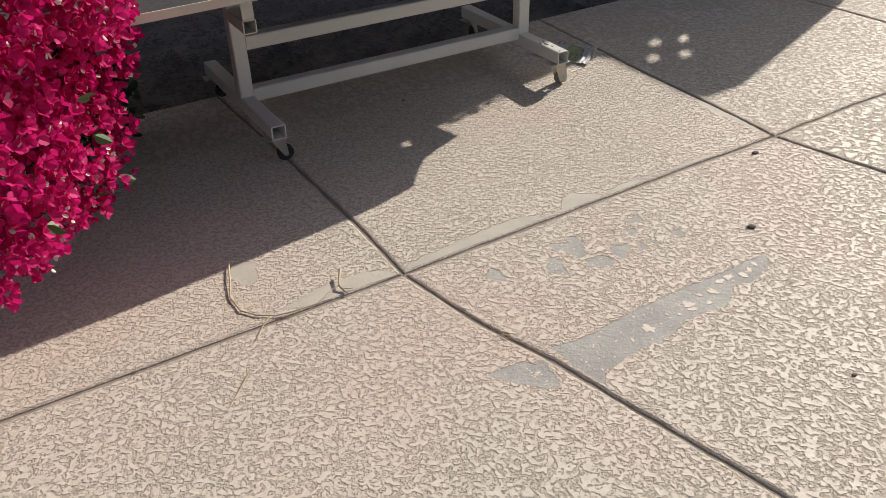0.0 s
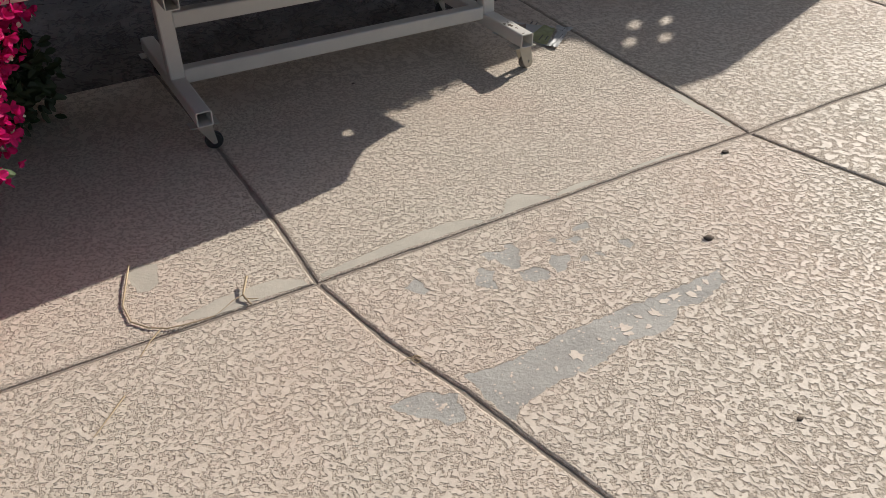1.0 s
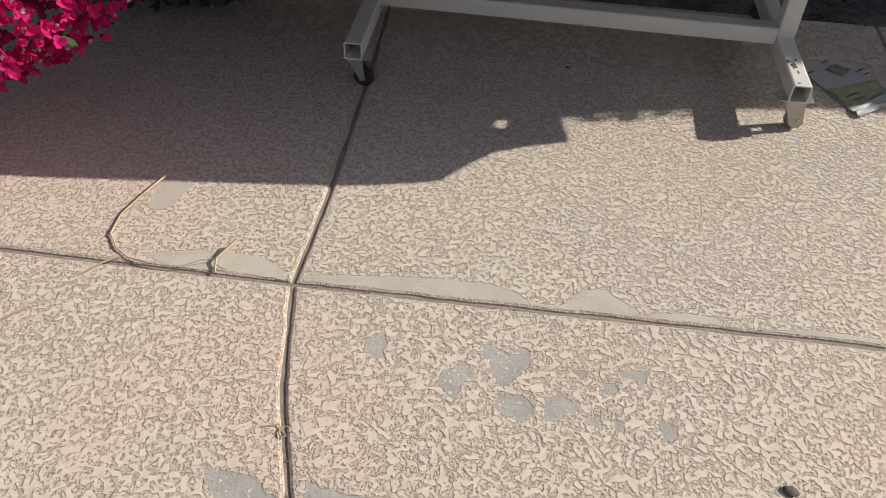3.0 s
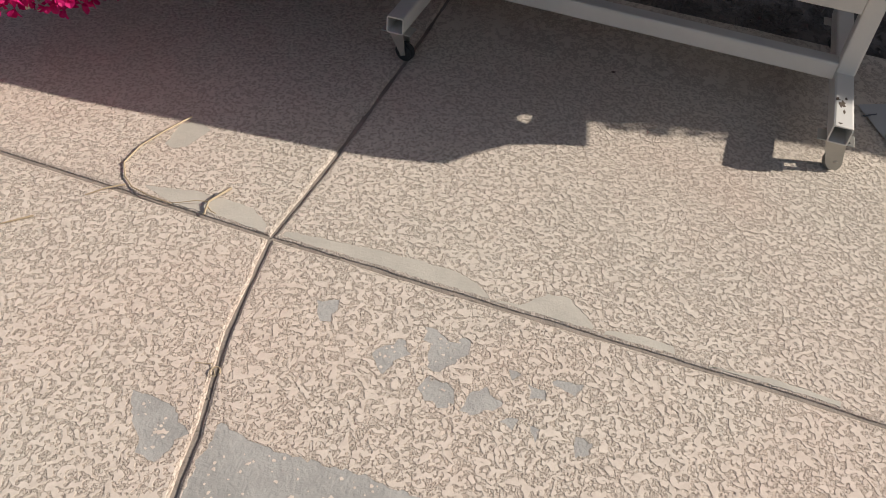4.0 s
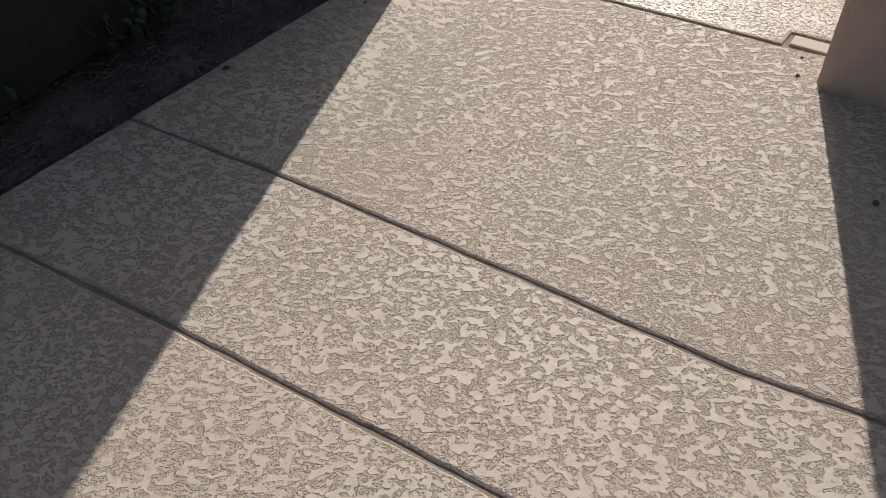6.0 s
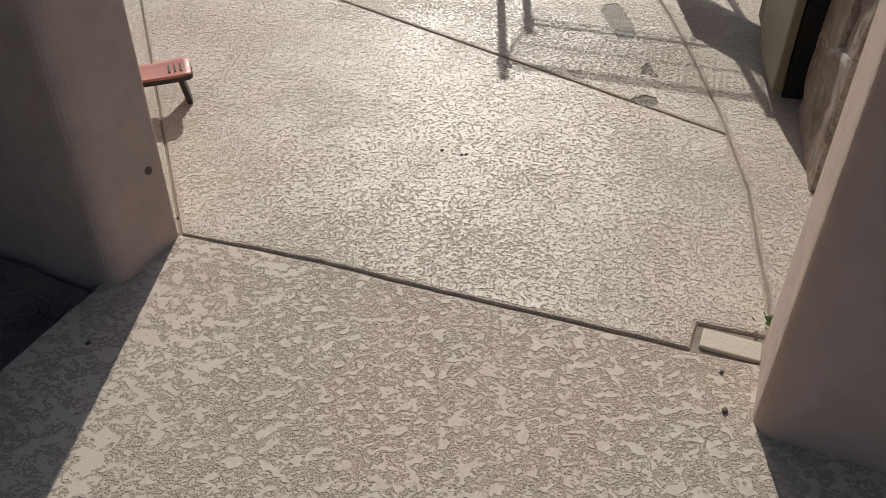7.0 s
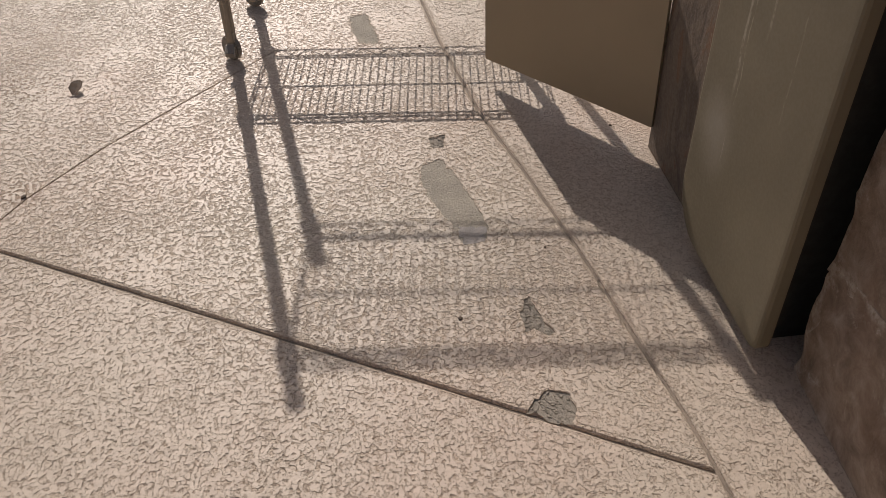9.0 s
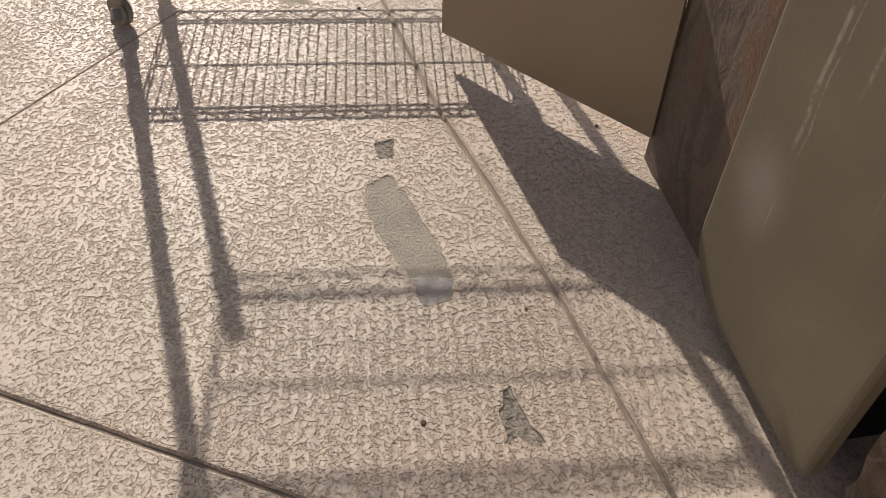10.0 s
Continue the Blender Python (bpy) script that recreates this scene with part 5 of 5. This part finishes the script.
def raised_field(depth, x0, y0, cell, top, foot):
    """Flat-topped mesh wherever depth is positive, with a steep rim down to the deck."""
    ny, nx = depth.shape[0] - 1, depth.shape[1] - 1
    pos = depth > 0
    full = pos[:-1, :-1] & pos[1:, :-1] & pos[:-1, 1:] & pos[1:, 1:]
    points, sizes = [], []
    # whole cells, joined in rows
    pad = np.zeros((ny, nx + 2), np.int8)
    pad[:, 1:-1] = full
    step = np.diff(pad, axis=1)
    r0, c0 = np.nonzero(step == 1)
    r1, c1 = np.nonzero(step == -1)
    quad = np.empty((len(r0), 4, 3))
    quad[:, :, 2] = top
    quad[:, 0, 0] = quad[:, 3, 0] = x0 + c0 * cell
    quad[:, 1, 0] = quad[:, 2, 0] = x0 + c1 * cell
    quad[:, 0, 1] = quad[:, 1, 1] = y0 + r0 * cell
    quad[:, 2, 1] = quad[:, 3, 1] = y0 + (r0 + 1) * cell
    points.append(quad.reshape(-1, 3))
    sizes.append(np.full(len(quad), 4))
    # cells that the outline crosses: the part inside it, and a rim along the cut
    r, c = np.nonzero((pos[:-1, :-1] | pos[1:, :-1] | pos[:-1, 1:] | pos[1:, 1:]) & ~full)
    corners = ((0, 0), (0, 1), (1, 1), (1, 0))
    d = np.stack([depth[r + a, c + b] for a, b in corners], 1)
    p = np.stack([np.stack([x0 + (c + b) * cell, y0 + (r + a) * cell], 1) for a, b in corners], 1)
    case = ((d > 0) * (1, 2, 4, 8)).sum(1)
    for kind in range(1, 15):
        k = case == kind
        dd, pp = d[k], p[k]
        if not len(dd):
            continue
        out, cuts = [], []
        for a in range(4):
            b = (a + 1) % 4
            if kind >> a & 1:
                out.append(pp[:, a])
            if (kind >> a & 1) != (kind >> b & 1):
                cut = pp[:, a] + (pp[:, b] - pp[:, a]) * (dd[:, a] / (dd[:, a] - dd[:, b]))[:, None]
                cuts.append((cut, kind >> a & 1))
                out.append(cut)
        cap = np.empty((len(dd), len(out), 3))
        cap[:, :, :2], cap[:, :, 2] = np.stack(out, 1), top
        points.append(cap.reshape(-1, 3))
        sizes.append(np.full(len(cap), len(out)))
        for q, (cut, leaving) in enumerate(cuts):
            if leaving:
                entry = cuts[(q + 1) % len(cuts)][0]
                rim = np.empty((len(dd), 4, 3))
                rim[:, 0, :2], rim[:, 1, :2], rim[:, 2, :2], rim[:, 3, :2] = entry, cut, cut, entry
                rim[:, :2, 2], rim[:, 2:, 2] = top, foot
                points.append(rim.reshape(-1, 3))
                sizes.append(np.full(len(rim), 4))
    co = np.concatenate(points)
    total = np.concatenate(sizes)
    me = bpy.data.meshes.new("coating")
    me.vertices.add(len(co))
    me.vertices.foreach_set("co", co.astype(np.float32).ravel())
    me.loops.add(len(co))
    me.loops.foreach_set("vertex_index", np.arange(len(co), dtype=np.int32))
    me.polygons.add(len(total))
    me.polygons.foreach_set("loop_start", (np.cumsum(total) - total).astype(np.int32))
    me.update(calc_edges=True)
    return me


def coating(k, freq, groove, material, zone, high=0.0010, skew=-66, cell=0.0050, gain=0.76, uneven=1.0, drawn=0.84):
    """Irregular flat islands over slab k, drawn out along one direction."""
    poly = SLABS[k]
    x0, y0 = max(zone[0], min(p[0] for p in poly)), max(zone[1], min(p[1] for p in poly))
    x1, y1 = min(zone[2], max(p[0] for p in poly)), min(zone[3], max(p[1] for p in poly))
    x, y = np.meshgrid(np.arange(x0, x1, cell), np.arange(y0, y1, cell))
    wx, wy = x + 0.009 * lattice(x * 52, y * 52, 5), y + 0.009 * lattice(x * 52, y * 52, 6)
    a = radians(skew)
    u, v = (wx * math.cos(a) + wy * math.sin(a)) * drawn, -wx * math.sin(a) + wy * math.cos(a)
    bare = 0.13 * lattice(x * 21 + 3.3, y * 21, 31 + k) + uneven * (0.08 * lattice(x * 3.1, y * 3.1, 7) + 0.06 * lattice(x * 0.9, y * 0.9, 8))
    inside_by = (fractal_field(u * freq, v * freq, 3, gain, 20 + k) - groove - bare) * 0.6 / freq
    depth = np.minimum(inside_by, depth_inside(x, y, poly) - 0.015 - 0.008 * lattice(x * 25, y * 25, 9))
    for i, (pts, mat, label) in enumerate(PATCHES):
        rim = ragged(pts, i, {M_PATCH_TAN: 0.004, M_CHIP: 0.008, M_WORN: 0.009}.get(mat, 0.010))
        bx = [q[0] for q in rim]
        by = [q[1] for q in rim]
        near = (x > min(bx) - 0.03) & (x < max(bx) + 0.03) & (y > min(by) - 0.03) & (y < max(by) + 0.03)
        if near.any():
            depth[near] = np.minimum(depth[near], -depth_inside(x[near], y[near], rim) - 0.002)
    if k == 10:
        for (ax, ay), (bx, by) in zip(HAIRLINE, HAIRLINE[1:]):
            t = np.clip(((x - ax) * (bx - ax) + (y - ay) * (by - ay)) / ((bx - ax) ** 2 + (by - ay) ** 2), 0, 1)
            depth = np.minimum(depth, np.hypot(x - ax - t * (bx - ax), y - ay - t * (by - ay)) - 0.0035)
    ob = new("coating", raised_field(depth, x0, y0, cell, high, -0.0004))
    ob.data.materials.append(material)
    ob.parent = pavement
    ob["label"] = "flat cream islands of trowelled coating"
    tagged(ob, kind="stuff")


for k in range(8):
    far_half = k > 3
    coating(k, {0: 104.0, 2: 104.0, 1: 82.0, 3: 72.0, 4: 62.0, 7: 42.0}.get(k, 50.0), {0: 0.07, 2: 0.07, 7: 0.21}.get(k, 0.09), M_ISLAND_MID if k == 7 else M_ISLAND, WALK_ZONE, 0.0006 if far_half else 0.0009, -66, 0.0050,
            0.70 if far_half else 0.80, 1.4 if far_half else 1.0, 0.70 if far_half else 0.82)
for k in (8, 9, 10, 11):
    coating(k, 96.0, {10: -0.03}.get(k, -0.09), M_ISLAND_POOL, POOL_ZONE, 0.0008, 20, 0.0055, 0.74, 2.4)

# grit and crumbs lying in the joints
rnd = random.Random(31)
gv, gf = [], []
for a, b, n in (((0, 0), (0.29, -1.19), 60), ((0, 0), (-0.01, 1.5), 60), ((-1.6, 0.016), (0, 0), 40), ((0, 0), (1.63, 0), 70), ((1.63, 0), (3.16, 0), 50), ((1.63, 0), (1.69, 1.6), 60), ((1.63, 0), (1.95, -1.25), 50),
                ((3.68, -0.24), (3.56, 1.05), 40), ((5.12, 0.1), (5.03, 1.54), 50), ((5.63, 0.02), (6.5, 0.245), 50), ((6.5, 0.245), (8.48, 0.90), 80)):
    a, b = Vector((*a, 0)), Vector((*b, 0))
    nrm = Vector((-(b - a).y, (b - a).x, 0)).normalized()
    for q in range(n):
        c = a.lerp(b, rnd.random()) + nrm * rnd.gauss(0, 0.005)
        r = rnd.uniform(0.001, 0.0034)
        c.z = -0.0061 + r * 0.4
        base = len(gv)
        for d in ((1, 0, 0), (-0.5, 0.87, 0), (-0.5, -0.87, 0), (0.1, 0.1, 1), (0, 0, -1)):
            gv.append((c + (Vector(d) + 0.5 * rand_dir(rnd)) * r)[:])
        gf += [(base, base + 1, base + 3), (base + 1, base + 2, base + 3), (base + 2, base, base + 3), (base + 1, base, base + 4), (base + 2, base + 1, base + 4), (base, base + 2, base + 4)]
M_GRIT = plain("joint_grit", (0.34, 0.285, 0.23), 0.9, grain=70, relief=0.002, vary=0.6)
tagged(raw_mesh("joint_grit", gv, gf, M_GRIT), "loose grit and crumbs lying in the deck joints", "grit", kind="stuff")
